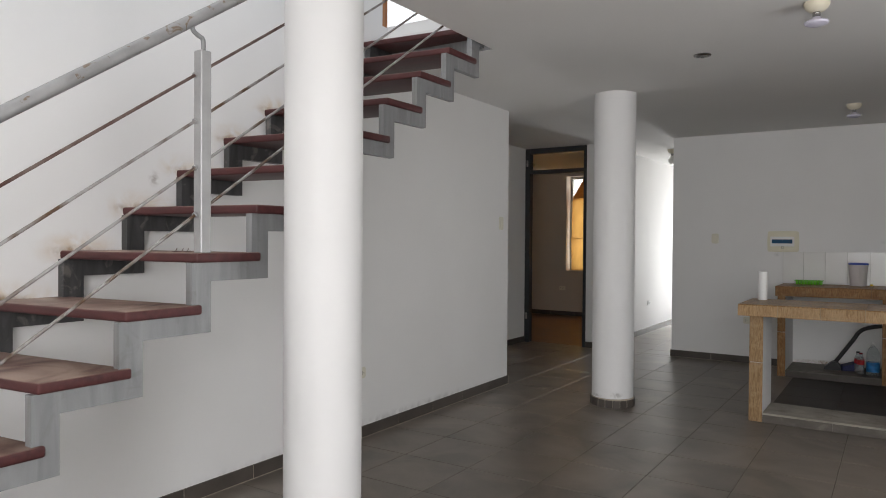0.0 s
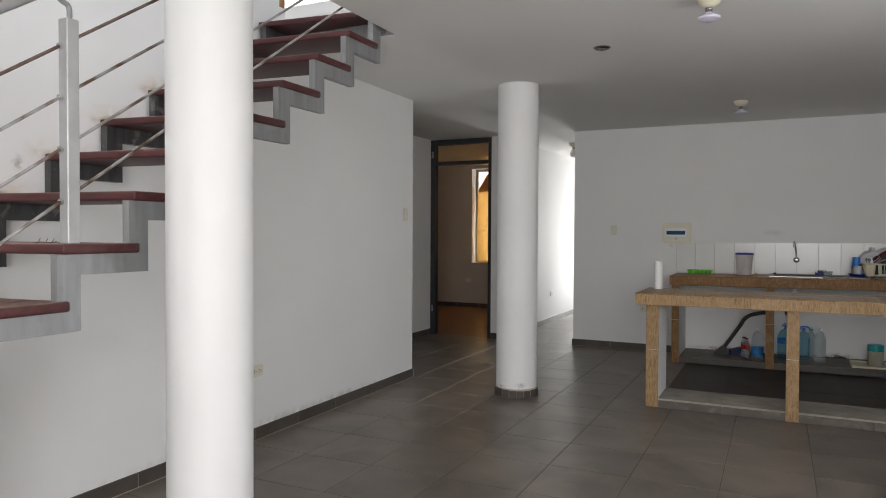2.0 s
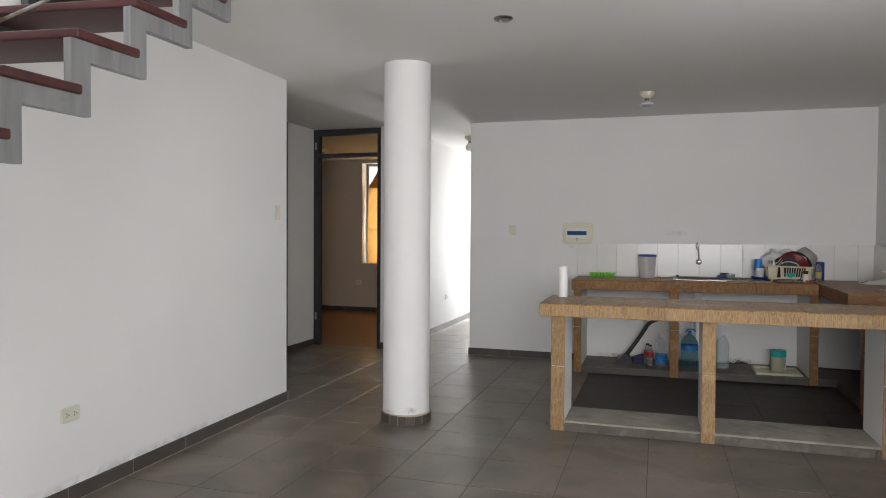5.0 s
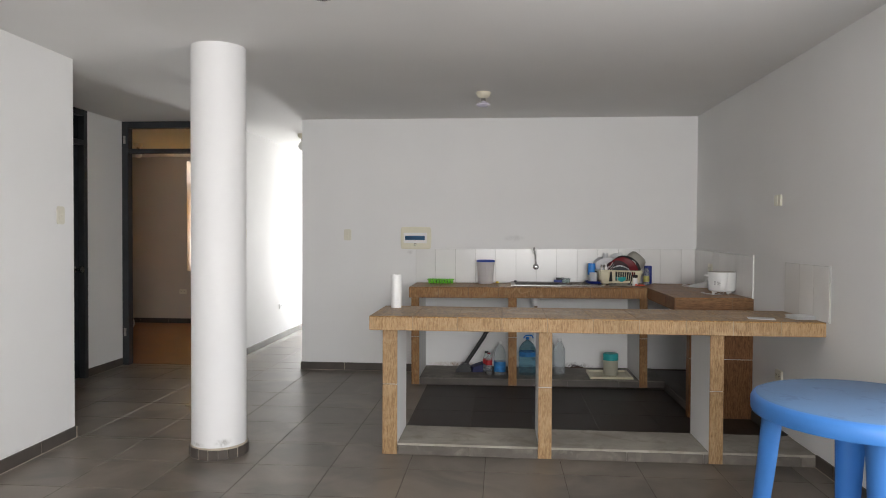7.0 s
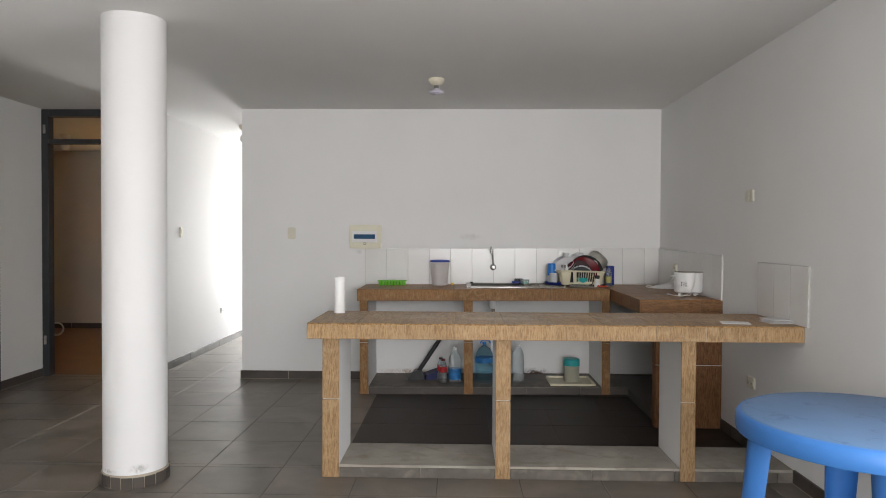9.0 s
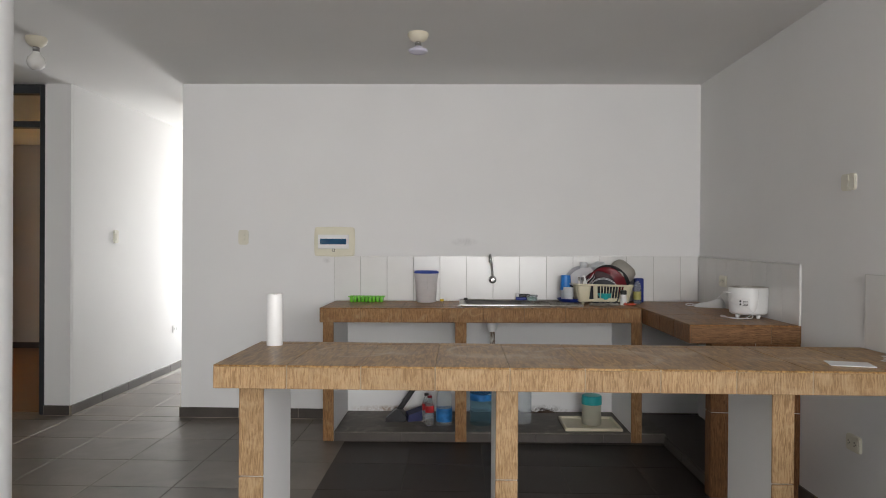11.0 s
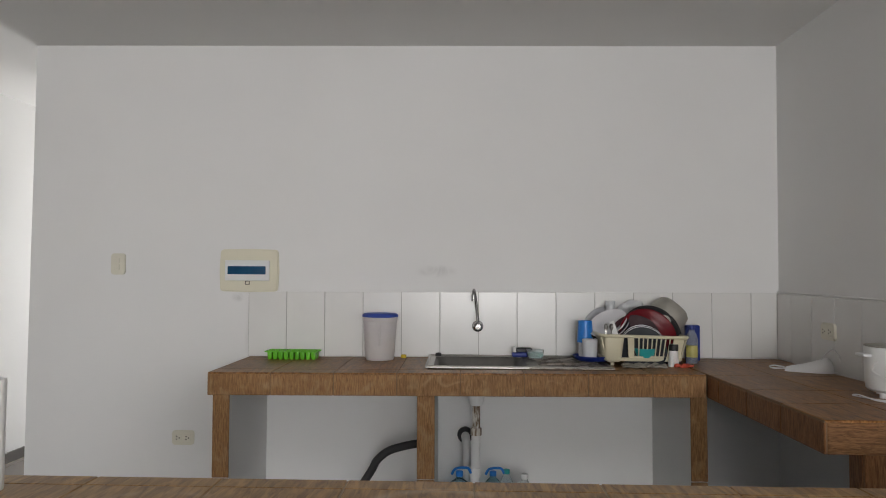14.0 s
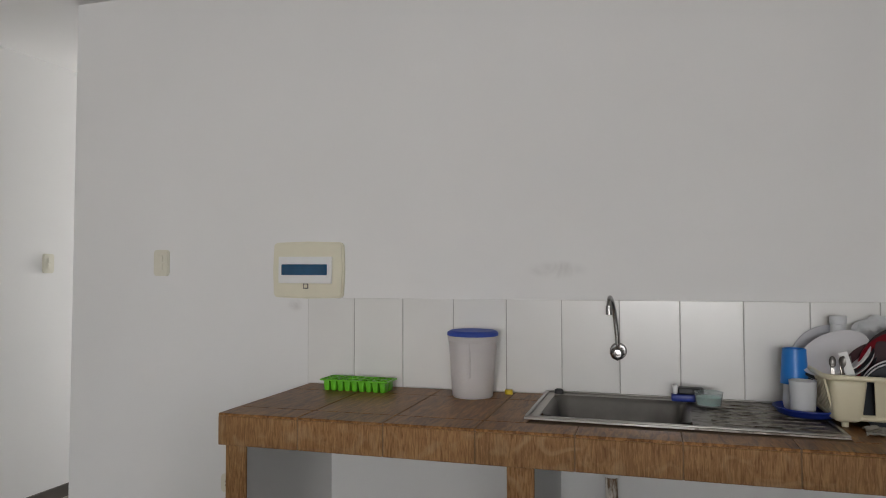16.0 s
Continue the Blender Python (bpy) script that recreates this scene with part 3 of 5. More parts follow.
counter = thing("sink_counter", (2.2, -0.3, 0), "masonry sink counter clad in wood-look tile", "counter")
CX0, CY0, CZ = 1.167, -0.613, 0.885
SX0, SY0 = 3.278, -1.54
cb = (2.2, -0.3, 0)
bm = bmesh.new()
for a, b, c, d in ((CX0 + 0.0025, 2.115, CY0 + 0.0025, -0.001), (2.55, SX0, CY0 + 0.0025, -0.001), (2.115, 2.55, CY0 + 0.0025, -0.44), (2.115, 2.55, -0.06, -0.001)):
    box(bm, a, b, c, d, 0.79, CZ - 0.002)
ipart("slab", bm, "brown_grout", "slab body with brown joints", counter, cb)
for x0, x1 in ((1.188, 1.259), (2.062, 2.137), (3.214, 3.283)):
    ipart("partition", cube(x0 + 0.003, x1 - 0.002, -0.592, -0.001, 0, 0.79), "wall", "white plastered partition", counter, cb)
ipart("base", cube(1.259, 3.44, -0.585, -0.001, 0, 0.062), "base_tile", "dusty grey tiled base", counter, cb)
side = thing("side_counter", (3.58, -1.0, 0), "masonry side counter clad in wood-look tile", "counter")
sb = (3.58, -1.0, 0)
ipart("slab", cube(SX0 + 0.0025, R - 0.002, SY0 + 0.0025, -0.001, 0.79, CZ - 0.002), "brown_grout", "slab body with brown joints", side, sb)
ipart("partition", cube(3.4, R - 0.002, SY0 + 0.01, SY0 + 0.08, 0, 0.79), "wall", "white plastered partition", side, sb)
ipart("base", cube(3.44, R - 0.002, SY0 + 0.08, -0.001, 0, 0.062), "skirting", "dark grey tiled base", side, sb)

# ---------------------------------------------------------------- more surfaces
M["blue_worn"] = material("scuffed_blue_plastic", (0.115, 0.205, 0.36), 0.5, amount=0.2, scale=3.5, fine=110, bump=0.08, spec=0.5, dust=((0.06, 0.10, 0.20), 10.0, 0.6, 0.68, 0.6))
M["blue_dark"] = material("navy_plastic", (0.012, 0.03, 0.22), 0.4, amount=0.1, scale=9, bump=0.03)
M["navy_dull"] = material("dull_navy_plastic", (0.014, 0.018, 0.085), 0.55, amount=0.2, scale=9, bump=0.05)
M["blue_cup"] = material("azure_plastic", (0.02, 0.2, 0.62), 0.35, amount=0.08, scale=9, bump=0.03)
M["green"] = material("lime_plastic", (0.13, 0.50, 0.02), 0.35, amount=0.08, scale=9, bump=0.03)
M["white_plastic"] = material("white_plastic", (0.78, 0.78, 0.77), 0.3, amount=0.04, scale=9, bump=0.03)
M["milky"] = material("milky_plastic", (0.95, 0.92, 0.91), 0.38, amount=0.05, scale=9, bump=0.03, transmission=0.56, ior=1.1)
M["blue_lid"] = material("thin_blue_lid", (0.05, 0.1, 0.5), 0.35, amount=0.1, scale=9, bump=0.03, transmission=0.3, ior=1.15)
M["cloudy"] = material("cloudy_yellowed_plastic", (0.60, 0.58, 0.46), 0.35, amount=0.15, scale=9, bump=0.03, transmission=0.35, ior=1.2)
M["frosted"] = material("frosted_plastic", (0.76, 0.775, 0.79), 0.4, amount=0.05, scale=9, bump=0.03, transmission=0.25, ior=1.2)
M["cream"] = material("cream_plastic", (0.63, 0.58, 0.42), 0.4, amount=0.08, scale=8, bump=0.04)
M["steel"] = material("brushed_steel", (0.40, 0.385, 0.36), 0.3, metal=1.0, amount=0.25, scale=5, stretch=(1, 6, 6), fine=80, bump=0.06)
M["bowl_steel"] = material("dull_bowl_steel", (0.24, 0.23, 0.215), 0.42, metal=0.9, amount=0.4, scale=6, fine=80, bump=0.06)
M["dirty_steel"] = material("stained_drainboard_steel", (0.30, 0.275, 0.245), 0.42, metal=0.7, dark=(0.07, 0.052, 0.038), scale=38, fine=120, amount=0.5, bump=0.15, lo=0.36, hi=0.56)
M["chrome"] = material("chrome", (0.36, 0.355, 0.35), 0.22, metal=1.0, amount=0.1, scale=9, bump=0.02)
M["aluminium"] = material("dull_aluminium", (0.45, 0.43, 0.385), 0.62, metal=0.6, amount=0.18, scale=7, bump=0.05)
M["black"] = material("black_plastic", (0.018, 0.018, 0.02), 0.45, amount=0.2, scale=12, bump=0.06)
M["rubber"] = material("dark_grey_hose", (0.035, 0.034, 0.036), 0.55, amount=0.2, scale=14, bump=0.08)
M["grey_ceramic"] = material("greyish_ceramic", (0.5, 0.5, 0.53), 0.3, amount=0.08, scale=8, bump=0.02)
M["red"] = material("red_enamel", (0.15, 0.004, 0.01), 0.32, spec=0.25, amount=0.15, scale=8, bump=0.03)
M["maroon"] = material("maroon_enamel", (0.035, 0.008, 0.012), 0.5, spec=0.3, amount=0.2, scale=8, bump=0.03)
M["charcoal"] = material("charcoal_ceramic", (0.03, 0.034, 0.04), 0.5, spec=0.3, amount=0.2, scale=8, bump=0.03)
M["ceramic"] = material("white_ceramic", (0.72, 0.71, 0.73), 0.22, amount=0.05, scale=8, bump=0.02)
M["teal"] = material("teal_plastic", (0.03, 0.38, 0.38), 0.35, amount=0.1, scale=8, bump=0.03)
M["mint"] = material("mint_soap", (0.30, 0.60, 0.48), 0.5, amount=0.15, scale=12, bump=0.08)
M["pet"] = material("clear_bottle_plastic", (0.84, 0.89, 0.91), 0.08, amount=0.03, scale=8, bump=0.03, transmission=0.8, ior=1.12)
M["pet_blue"] = material("blue_bottle_plastic", (0.42, 0.68, 0.80), 0.08, amount=0.05, scale=8, bump=0.03, transmission=0.92, ior=1.12)
M["label_blue"] = material("blue_label", (0.03, 0.22, 0.55), 0.4, amount=0.5, scale=24, bump=0.02)
M["label_red"] = material("red_label", (0.5, 0.02, 0.025), 0.4, amount=0.3, scale=20, bump=0.02)
M["label_yellow"] = material("yellow_label", (0.55, 0.50, 0.16), 0.4, amount=0.3, scale=30, bump=0.02)
M["cola"] = material("dark_cola", (0.05, 0.02, 0.012), 0.15, amount=0.1, bump=0)
M["rag"] = material("grey_rag", (0.30, 0.28, 0.24), 0.95, amount=0.35, scale=14, fine=160, bump=0.4)
M["orange_red"] = material("orange_red_pouch", (0.55, 0.07, 0.03), 0.5, amount=0.2, scale=16, bump=0.1)
M["yellow"] = material("yellow_plastic", (0.7, 0.5, 0.03), 0.4, amount=0.1, bump=0.03)
M["paper"] = material("white_paper", (0.74, 0.74, 0.74), 0.8, amount=0.06, scale=10, bump=0.05)
M["film"] = material("white_film_roll", (0.80, 0.80, 0.79), 0.35, amount=0.03, scale=9, bump=0.03)
M["pvc"] = material("white_pvc_pipe", (0.66, 0.63, 0.57), 0.4, dark=(0.16, 0.10, 0.055), scale=9, stretch=(6, 6, 1.5), bump=0.05, lo=0.42, hi=0.55)
M["porcelain"] = material("cream_porcelain", (0.68, 0.63, 0.5), 0.3, amount=0.06, scale=9, bump=0.02)
M["bulb"] = material("frosted_bulb_glass", (0.66, 0.64, 0.76), 0.25, amount=0.05, scale=9, bump=0.02)
M["bulb_white"] = material("white_bulb_glass", (0.78, 0.77, 0.74), 0.2, amount=0.04, scale=9, bump=0.02)
M["blue_window"] = material("tinted_blue_cover", (0.006, 0.075, 0.17), 0.12, amount=0.3, scale=12, bump=0.02)
M["slot"] = material("dark_slot", (0.02, 0.02, 0.02), 0.6, amount=0.1, bump=0)
M["dirt"] = material("brown_dirt", (0.09, 0.06, 0.045), 0.95, amount=0.4, scale=30, fine=160, bump=0.4)

# translucent cloth
m = bpy.data.materials.new("ochre_cloth")
m.use_nodes = True
nt = m.node_tree
b = nt.nodes["Principled BSDF"]
tr = nt.nodes.new("ShaderNodeBsdfTranslucent")
mx = nt.nodes.new("ShaderNodeMixShader")
wv = nt.nodes.new("ShaderNodeTexNoise")
wv.inputs["Scale"].default_value = 5.0
cr = nt.nodes.new("ShaderNodeMix")
cr.data_type = "RGBA"
cr.inputs[6].default_value, cr.inputs[7].default_value = (0.42, 0.22, 0.06, 1), (0.62, 0.36, 0.11, 1)
nt.links.new(wv.outputs["Fac"], cr.inputs[0])
nt.links.new(cr.outputs[2], b.inputs["Base Color"])
nt.links.new(cr.outputs[2], tr.inputs["Color"])
b.inputs["Roughness"].default_value = 0.9
mx.inputs[0].default_value = 0.5
nt.links.new(b.outputs[0], mx.inputs[1])
nt.links.new(tr.outputs[0], mx.inputs[2])
nt.links.new(mx.outputs[0], nt.nodes["Material Output"].inputs["Surface"])
M["cloth"] = m


# ---------------------------------------------------------------- doors and windows
def steel_door_frame(name, x0, x1, y, z_bar, depth, label):
    """A frame across the y direction with a fanlight bar."""
    f = tagged(thing(name, ((x0 + x1) / 2, y, 0), label, "door frame"), kind="structure")
    cx = (x0 + x1) / 2
    for a, b2 in ((x0, x0 + 0.066), (x1 - 0.045, x1)):
        part("jamb", cube(a - cx, b2 - cx, -depth / 2, depth / 2, 0, 2.496, 0.003), "frame", f)
    part("head", cube(x0 + 0.067 - cx, x1 - 0.046 - cx, -depth / 2, depth / 2, 2.43, 2.496, 0.003), "frame", f)
    part("fanlight_bar", cube(x0 + 0.067 - cx, x1 - 0.046 - cx, -depth / 2, depth / 2, z_bar - 0.022, z_bar + 0.022, 0.003), "frame", f)
    return f


d1 = steel_door_frame("door_1", -1.888, -1.045, 0.05, 2.197, 0.09, "dark steel door frame with an open fanlight above")
part("hinge", tube([(-0.39, -0.05, 2.27), (-0.39, -0.05, 2.35)], 0.012, 10), "steel", d1)
part("hinge", tube([(-0.39, -0.05, 0.3), (-0.39, -0.05, 0.38)], 0.012, 10), "steel", d1)

d2 = tagged(thing("door_2", (-1.888, -1.06, 0), "closed dark steel door with a fanlight", "door"), kind="structure")
for a, b2 in ((-0.44, -0.385), (0.385, 0.44)):
    part("jamb", cube(-0.09, 0.022, a, b2, 0, 2.496, 0.003), "frame", d2)
part("head", cube(-0.09, 0.022, -0.384, 0.384, 2.44, 2.496, 0.003), "frame", d2)
part("fanlight_bar", cube(-0.09, 0.022, -0.384, 0.384, 2.17, 2.215, 0.003), "frame", d2)
leaf = part("leaf", cube(-0.07, -0.03, -0.38, 0.38, 0.01, 2.165, 0.002), "door_dark", d2, "dark glossy door leaf")
for za, zb in ((0.15, 0.95), (1.1, 2.05)):
    part("panel_frame", cube(-0.031, -0.022, -0.3, 0.3, za, zb, 0.004), "frame", leaf)
part("lock", lathe([(0, 0), (0.026, 0), (0.026, 0.012), (0.012, 0.02), (0.012, 0.045), (0.028, 0.05), (0.028, 0.075), (0, 0.08)], 20), "chrome", leaf, "round steel knob", True).matrix_basis = pose(-0.03, 0.31, 1.02, 0, 90, 0)
part("fanlight_pane", cube(-0.04, -0.034, -0.384, 0.384, 2.215, 2.44), "door_dark", d2)

win = tagged(thing("window_1", (-1.93, 3.48, 0.79), "bedroom window in a grey aluminium frame", "window"), kind="structure")
for a, b2, c, d in ((-0.79, -0.75, 0, 1.65), (0.69, 0.73, 0, 1.65), (-0.75, 0.69, 0, 0.04), (-0.75, 0.69, 1.61, 1.65), (-0.75, 0.69, 1.22, 1.26), (-0.3, -0.265, 0.04, 1.22)):
    part("window_frame", cube(a, b2, -0.025, 0.025, c, d, 0.003), "aluminium", win)
for a, b2, c, d in ((-0.75, -0.3, 0.04, 1.22), (-0.265, 0.69, 0.04, 1.22), (-0.75, 0.69, 1.26, 1.61)):
    pane = part("pane", cube(a, b2, -0.003, 0.003, c, d), "glass", win)
    pane.visible_shadow = False
# cloth tacked over the window, with one corner folded down
bm = bmesh.new()
rows = []
for j in range(25):
    z = 0.775 + 1.655 * j / 24
    left = -2.67 if z < 2.05 else -2.67 + (z - 2.05) / 0.38 * 0.22
    row = []
    for i in range(31):
        x = left + (-1.18 - left) * i / 30
        y = 3.262 - 0.012 * math.sin(7 * x + 2 * z) * (1 - j / 30) - 0.03 * max(0, math.sin(3.1 * (x + 2.7) + 1.4 * (2.4 - z))) ** 3 - (0.02 if abs(z - 1.35) < 0.03 else 0)
        row.append(bm.verts.new((x + 1.93, y - 3.262, z - 0.775)))
    rows.append(row)
for r0, r1 in zip(rows, rows[1:]):
    for i in range(30):
        bm.faces.new((r0[i], r0[i + 1], r1[i + 1], r1[i]))
curtain = thing("curtain", (-1.93, 3.43, 0.775), "ochre cloth pinned over the bedroom window with one corner folded", "curtain")
ob = part("cloth", bm, "cloth", curtain, smooth=True)
bm = bmesh.new()
v = [bm.verts.new(p) for p in ((-2.67, 3.245, 2.055), (-2.44, 3.24, 2.42), (-2.37, 3.225, 2.06))]
bm.faces.new(v)
e = bmesh.ops.extrude_face_region(bm, geom=bm.faces[:])
bmesh.ops.translate(bm, verts=[q for q in e["geom"] if isinstance(q, bmesh.types.BMVert)], vec=(0, -0.004, 0))
bmesh.ops.translate(bm, verts=bm.verts, vec=(1.93, -3.255, -0.775))
part("folded_corner", bm, "cloth", curtain)
part("seam", tube([(-0.72, -0.016, 1.27), (0.7, -0.02, 1.275)], 0.006, 8), "cloth", curtain)
part("seam", tube([(-0.735, -0.03, 0.575), (0.7, -0.03, 0.57)], 0.006, 8), "cloth", curtain)

# upstairs window in an orange wooden frame, let into the stair wall
uw = tagged(thing("window_2", (LW - 0.03, (UY0 + UY1) / 2, UZ), "upstairs window in an orange wooden frame", "window"), kind="structure")
hw = (UY1 - UY0) / 2
for a, b2, c, d in ((-hw, -hw + 0.07, 0, 1.8), (hw - 0.07, hw, 0, 1.8), (-hw + 0.07, hw - 0.07, 1.73, 1.8)):
    part("window_frame", cube(-0.05, 0.05, a, b2, c, d, 0.004), "wood_frame", uw)
pane = part("pane", cube(-0.003, 0.003, -hw + 0.07, hw - 0.07, 0.0, 1.73), "glass", uw)
pane.visible_shadow = False

# street window behind the walker, and an added side window out of view
sw = tagged(thing("window_3", (2.655, FRONT - 0.07, 0), "tall street window in dark steel frames", "window"), kind="structure")
for x in (-1.13, -0.38, 0.38, 1.13):
    part("window_frame", cube(x - 0.025, x + 0.025, -0.03, 0.03, 0.822, 2.42, 0.003), "frame", sw)
for z in (0.822, 1.9, 2.38):
    part("window_frame", cube(-1.15, 1.15, -0.025, 0.025, z, z + 0.04, 0.003), "frame", sw)
# invented frame round the added fill lamp
sw2 = tagged(thing("added_side_window", (R + 0.07, -5.2, 0.45), "added, unseen side window in dark steel frames", "window"), kind="structure")
for y in (-0.775, 0.0, 0.775):
    part("window_frame", cube(-0.03, 0.03, y - 0.025, y + 0.025, 0, 1.9, 0.003), "frame", sw2)
for z in (0.0, 1.86):
    part("window_frame", cube(-0.025, 0.025, -0.8, 0.8, z, z + 0.04, 0.003), "frame", sw2)


# ---------------------------------------------------------------- plates, panel, lamps
def wall_plate(name, at, rz, w, h, kind, label, mat="switch_ivory"):
    """Built facing -y, then turned."""
    p = thing(name, at, label, "switch" if kind == "switch" else "outlet", "", rz)
    r, rim = 0.016, []
    for sx, sz, a0 in ((1, 1, 0), (-1, 1, 90), (-1, -1, 180), (1, -1, 270)):
        for i in range(6):
            a = radians(a0 + 18 * i)
            rim.append((sx * (w / 2 - r) + r * math.cos(a), sz * (h / 2 - r) + r * math.sin(a)))
    bm = prism(rim, -0.011, 0.0, "y")
    bmesh.ops.bevel(bm, geom=[e for e in bm.edges if all(v.co.y < -0.01 for v in e.verts)], offset=0.0035, segments=2, affect="EDGES")
    part("plate", bm, mat, p, smooth=True)
    if kind == "switch":
        for dz in (-0.018, 0.018):
            part("rocker", cube(-0.011, 0.011, -0.0155, -0.011, dz - 0.014, dz + 0.014, 0.0015), mat, p)
    else:
        for dx in (-0.024, 0.024):
            s = part("socket", cube(dx - 0.017, dx + 0.017, -0.0135, -0.011, -0.019, 0.019, 0.0015), mat, p)
            for a, c in ((-0.006, 0.007), (-0.006, -0.007), (0.007, 0.0)):
                part("slot", cube(dx + a - 0.003, dx + a + 0.003, -0.0142, -0.0135, c - 0.003, c + 0.003), "slot", s)
    return p


wall_plate("light_switch", (0.465, 0, 1.352), 0, 0.074, 0.11, "switch", "ivory double light switch on the kitchen wall")
wall_plate("light_switch", (R, -1.97, 1.602), 90, 0.115, 0.076, "switch", "ivory light switch on the side wall")
wall_plate("light_switch", (LW, -2.60, 1.47), -90 + 180, 0.074, 0.115, "switch", "ivory light switch near the wall end").rotation_euler.z = radians(90)
wall_plate("light_switch", (XC, 0.68, 1.357), 90, 0.074, 0.11, "switch", "ivory light switch on the passage wall")
wall_plate("power_outlet", (XC, 1.92, 0.425), 90, 0.115, 0.074, "outlet", "white power outlet low on the passage wall", "white_plastic")
wall_plate("power_outlet", (wall_x(-4.59), -4.59, 0.433), 90, 0.115, 0.074, "outlet", "ivory power outlet low on the stair wall")
wall_plate("power_outlet", (0.825, 0, 0.466), 0, 0.113, 0.074, "outlet", "ivory double power outlet low on the kitchen wall")
wall_plate("power_outlet", (R, -2.03, 0.43), -90, 0.113, 0.074, "outlet", "ivory power outlet low on the side wall")
wall_plate("power_outlet", (R - 0.012, -0.505, 1.077), -90, 0.113, 0.074, "outlet", "ivory power outlet on the tiled splashback")
wall_plate("power_outlet", (-2.78, 3.27, 0.48), 0, 0.113, 0.074, "outlet", "ivory power outlet low on the bedroom wall")
for o in [q for q in scene.objects if q.name.startswith("light_switch") and not q.parent]:
    if abs(o.location.x - R) < 0.02:
        o.rotation_euler.z = radians(-90)

panel = thing("breaker_panel", (1.151, 0, 1.324), "ivory breaker panel with a tinted blue cover", "breaker panel")
outline = []
for cx, cz, a0 in ((0.129, 0.09, 0), (-0.129, 0.09, 90), (-0.129, -0.09, 180), (0.129, -0.09, 270)):
    for s in range(6):
        a = radians(a0 + 18 * s)
        outline.append((cx + 0.02 * math.cos(a), cz + 0.018 * math.sin(a)))
    nx = {0: (0.0, 0.1115), 90: (-0.153, 0.0), 180: (0.0, -0.1115), 270: (0.153, 0.0)}[a0]
    outline.append(nx)
bm = prism(outline, -0.02, 0.0, "y")
bmesh.ops.bevel(bm, geom=[e for e in bm.edges if e.verts[0].co.y < -0.015 and e.verts[1].co.y < -0.015], offset=0.006, segments=3, affect="EDGES")
part("body", bm, "plate", panel, smooth=True)
door = part("door", cube(-0.121, 0.108, -0.031, -0.0195, -0.052, 0.052, 0.003, 2), "white_plastic", panel, "white hinged door")
part("cover", cube(-0.106, 0.09, -0.035, -0.0305, -0.02, 0.022, 0.002), "blue_window", door, "tinted blue window")
part("latch_gap", cube(-0.017, 0.005, -0.0215, -0.0195, -0.073, -0.053), "slot", panel)
part("latch", cube(-0.014, 0.002, -0.024, -0.0195, -0.07, -0.056, 0.002), "plate", panel)


def ceiling_lamp(at, kind, label):
    l = thing("ceiling_lamp", at, label, "lamp", "lampholders with bare bulbs")
    l.scale = (1, 1, 0.88 if kind == "reflector" else 1)
    part("base", lathe([(0, 0), (0.058, 0), (0.06, -0.012), (0.052, -0.034), (0.036, -0.05), (0.022, -0.056), (0, -0.056)], 32), "porcelain", l, "cream porcelain lampholder", True)
    part("screw_shell", lathe([(0, -0.056), (0.017, -0.056), (0.019, -0.062), (0.017, -0.067), (0.019, -0.072), (0.017, -0.078), (0.019, -0.084), (0, -0.084)], 20), "chrome", l, "metal screw shell", True)
    if kind == "reflector":
        part("bulb", lathe([(0, -0.084), (0.02, -0.084), (0.026, -0.094), (0.05, -0.104), (0.056, -0.112), (0.052, -0.122), (0.03, -0.132), (0, -0.135)], 32), "bulb", l, "flat lilac-grey reflector bulb", True)
    else:
        part("bulb", lathe([(0, -0.084), (0.02, -0.084), (0.024, -0.095), (0.043, -0.118), (0.05, -0.142), (0.044, -0.167), (0.026, -0.186), (0, -0.192)], 32), "bulb_white", l, "round white glass bulb", True)
    return l


ceiling_lamp((1.84, -1.24, H), "reflector", "bare reflector bulb in a cream ceiling lampholder over the kitchen")
ceiling_lamp((1.825, -4.25, H), "reflector", "bare reflector bulb in a cream ceiling lampholder in the room")
ceiling_lamp((-0.40, -1.16, H), "round", "bare round bulb in a cream ceiling lampholder by the recess")
ceiling_lamp((-0.28, 0.98, H), "round", "bare round bulb in a cream ceiling lampholder in the passage")
ceiling_lamp((-2.62, 1.68, H), "round", "bare round bulb in a cream ceiling lampholder in the bedroom")
spot = thing("ceiling_spot", (1.123, -3.54, H), "recessed chrome ceiling spot", "lamp")
part("ring", lathe([(0.034, 0.0), (0.052, 0.0), (0.054, -0.004), (0.05, -0.009), (0.036, -0.012), (0.032, -0.004)], 32), "chrome", spot, smooth=True)
part("lamp_face", lathe([(0, -0.006), (0.018, -0.006), (0.03, -0.003), (0.035, -0.001)], 24), "steel", spot, smooth=True)


# ---------------------------------------------------------------- cladding of the counters
IB, CB, SB = Vector((2.5, -2.4, 0)), Vector(cb), Vector(sb)


def clad(parent, base, name, mat, cells, thick, normal):
    i = {"z": (0, 1, 2), "y": (0, 2, 1), "x": (1, 2, 0)}[normal]
    out = [(a - base[i[0]], b - base[i[0]], c - base[i[1]], d - base[i[1]], w - base[i[2]]) for a, b, c, d, w in cells]
    pieces(name, parent, mat, out, thick, normal, 0.002)


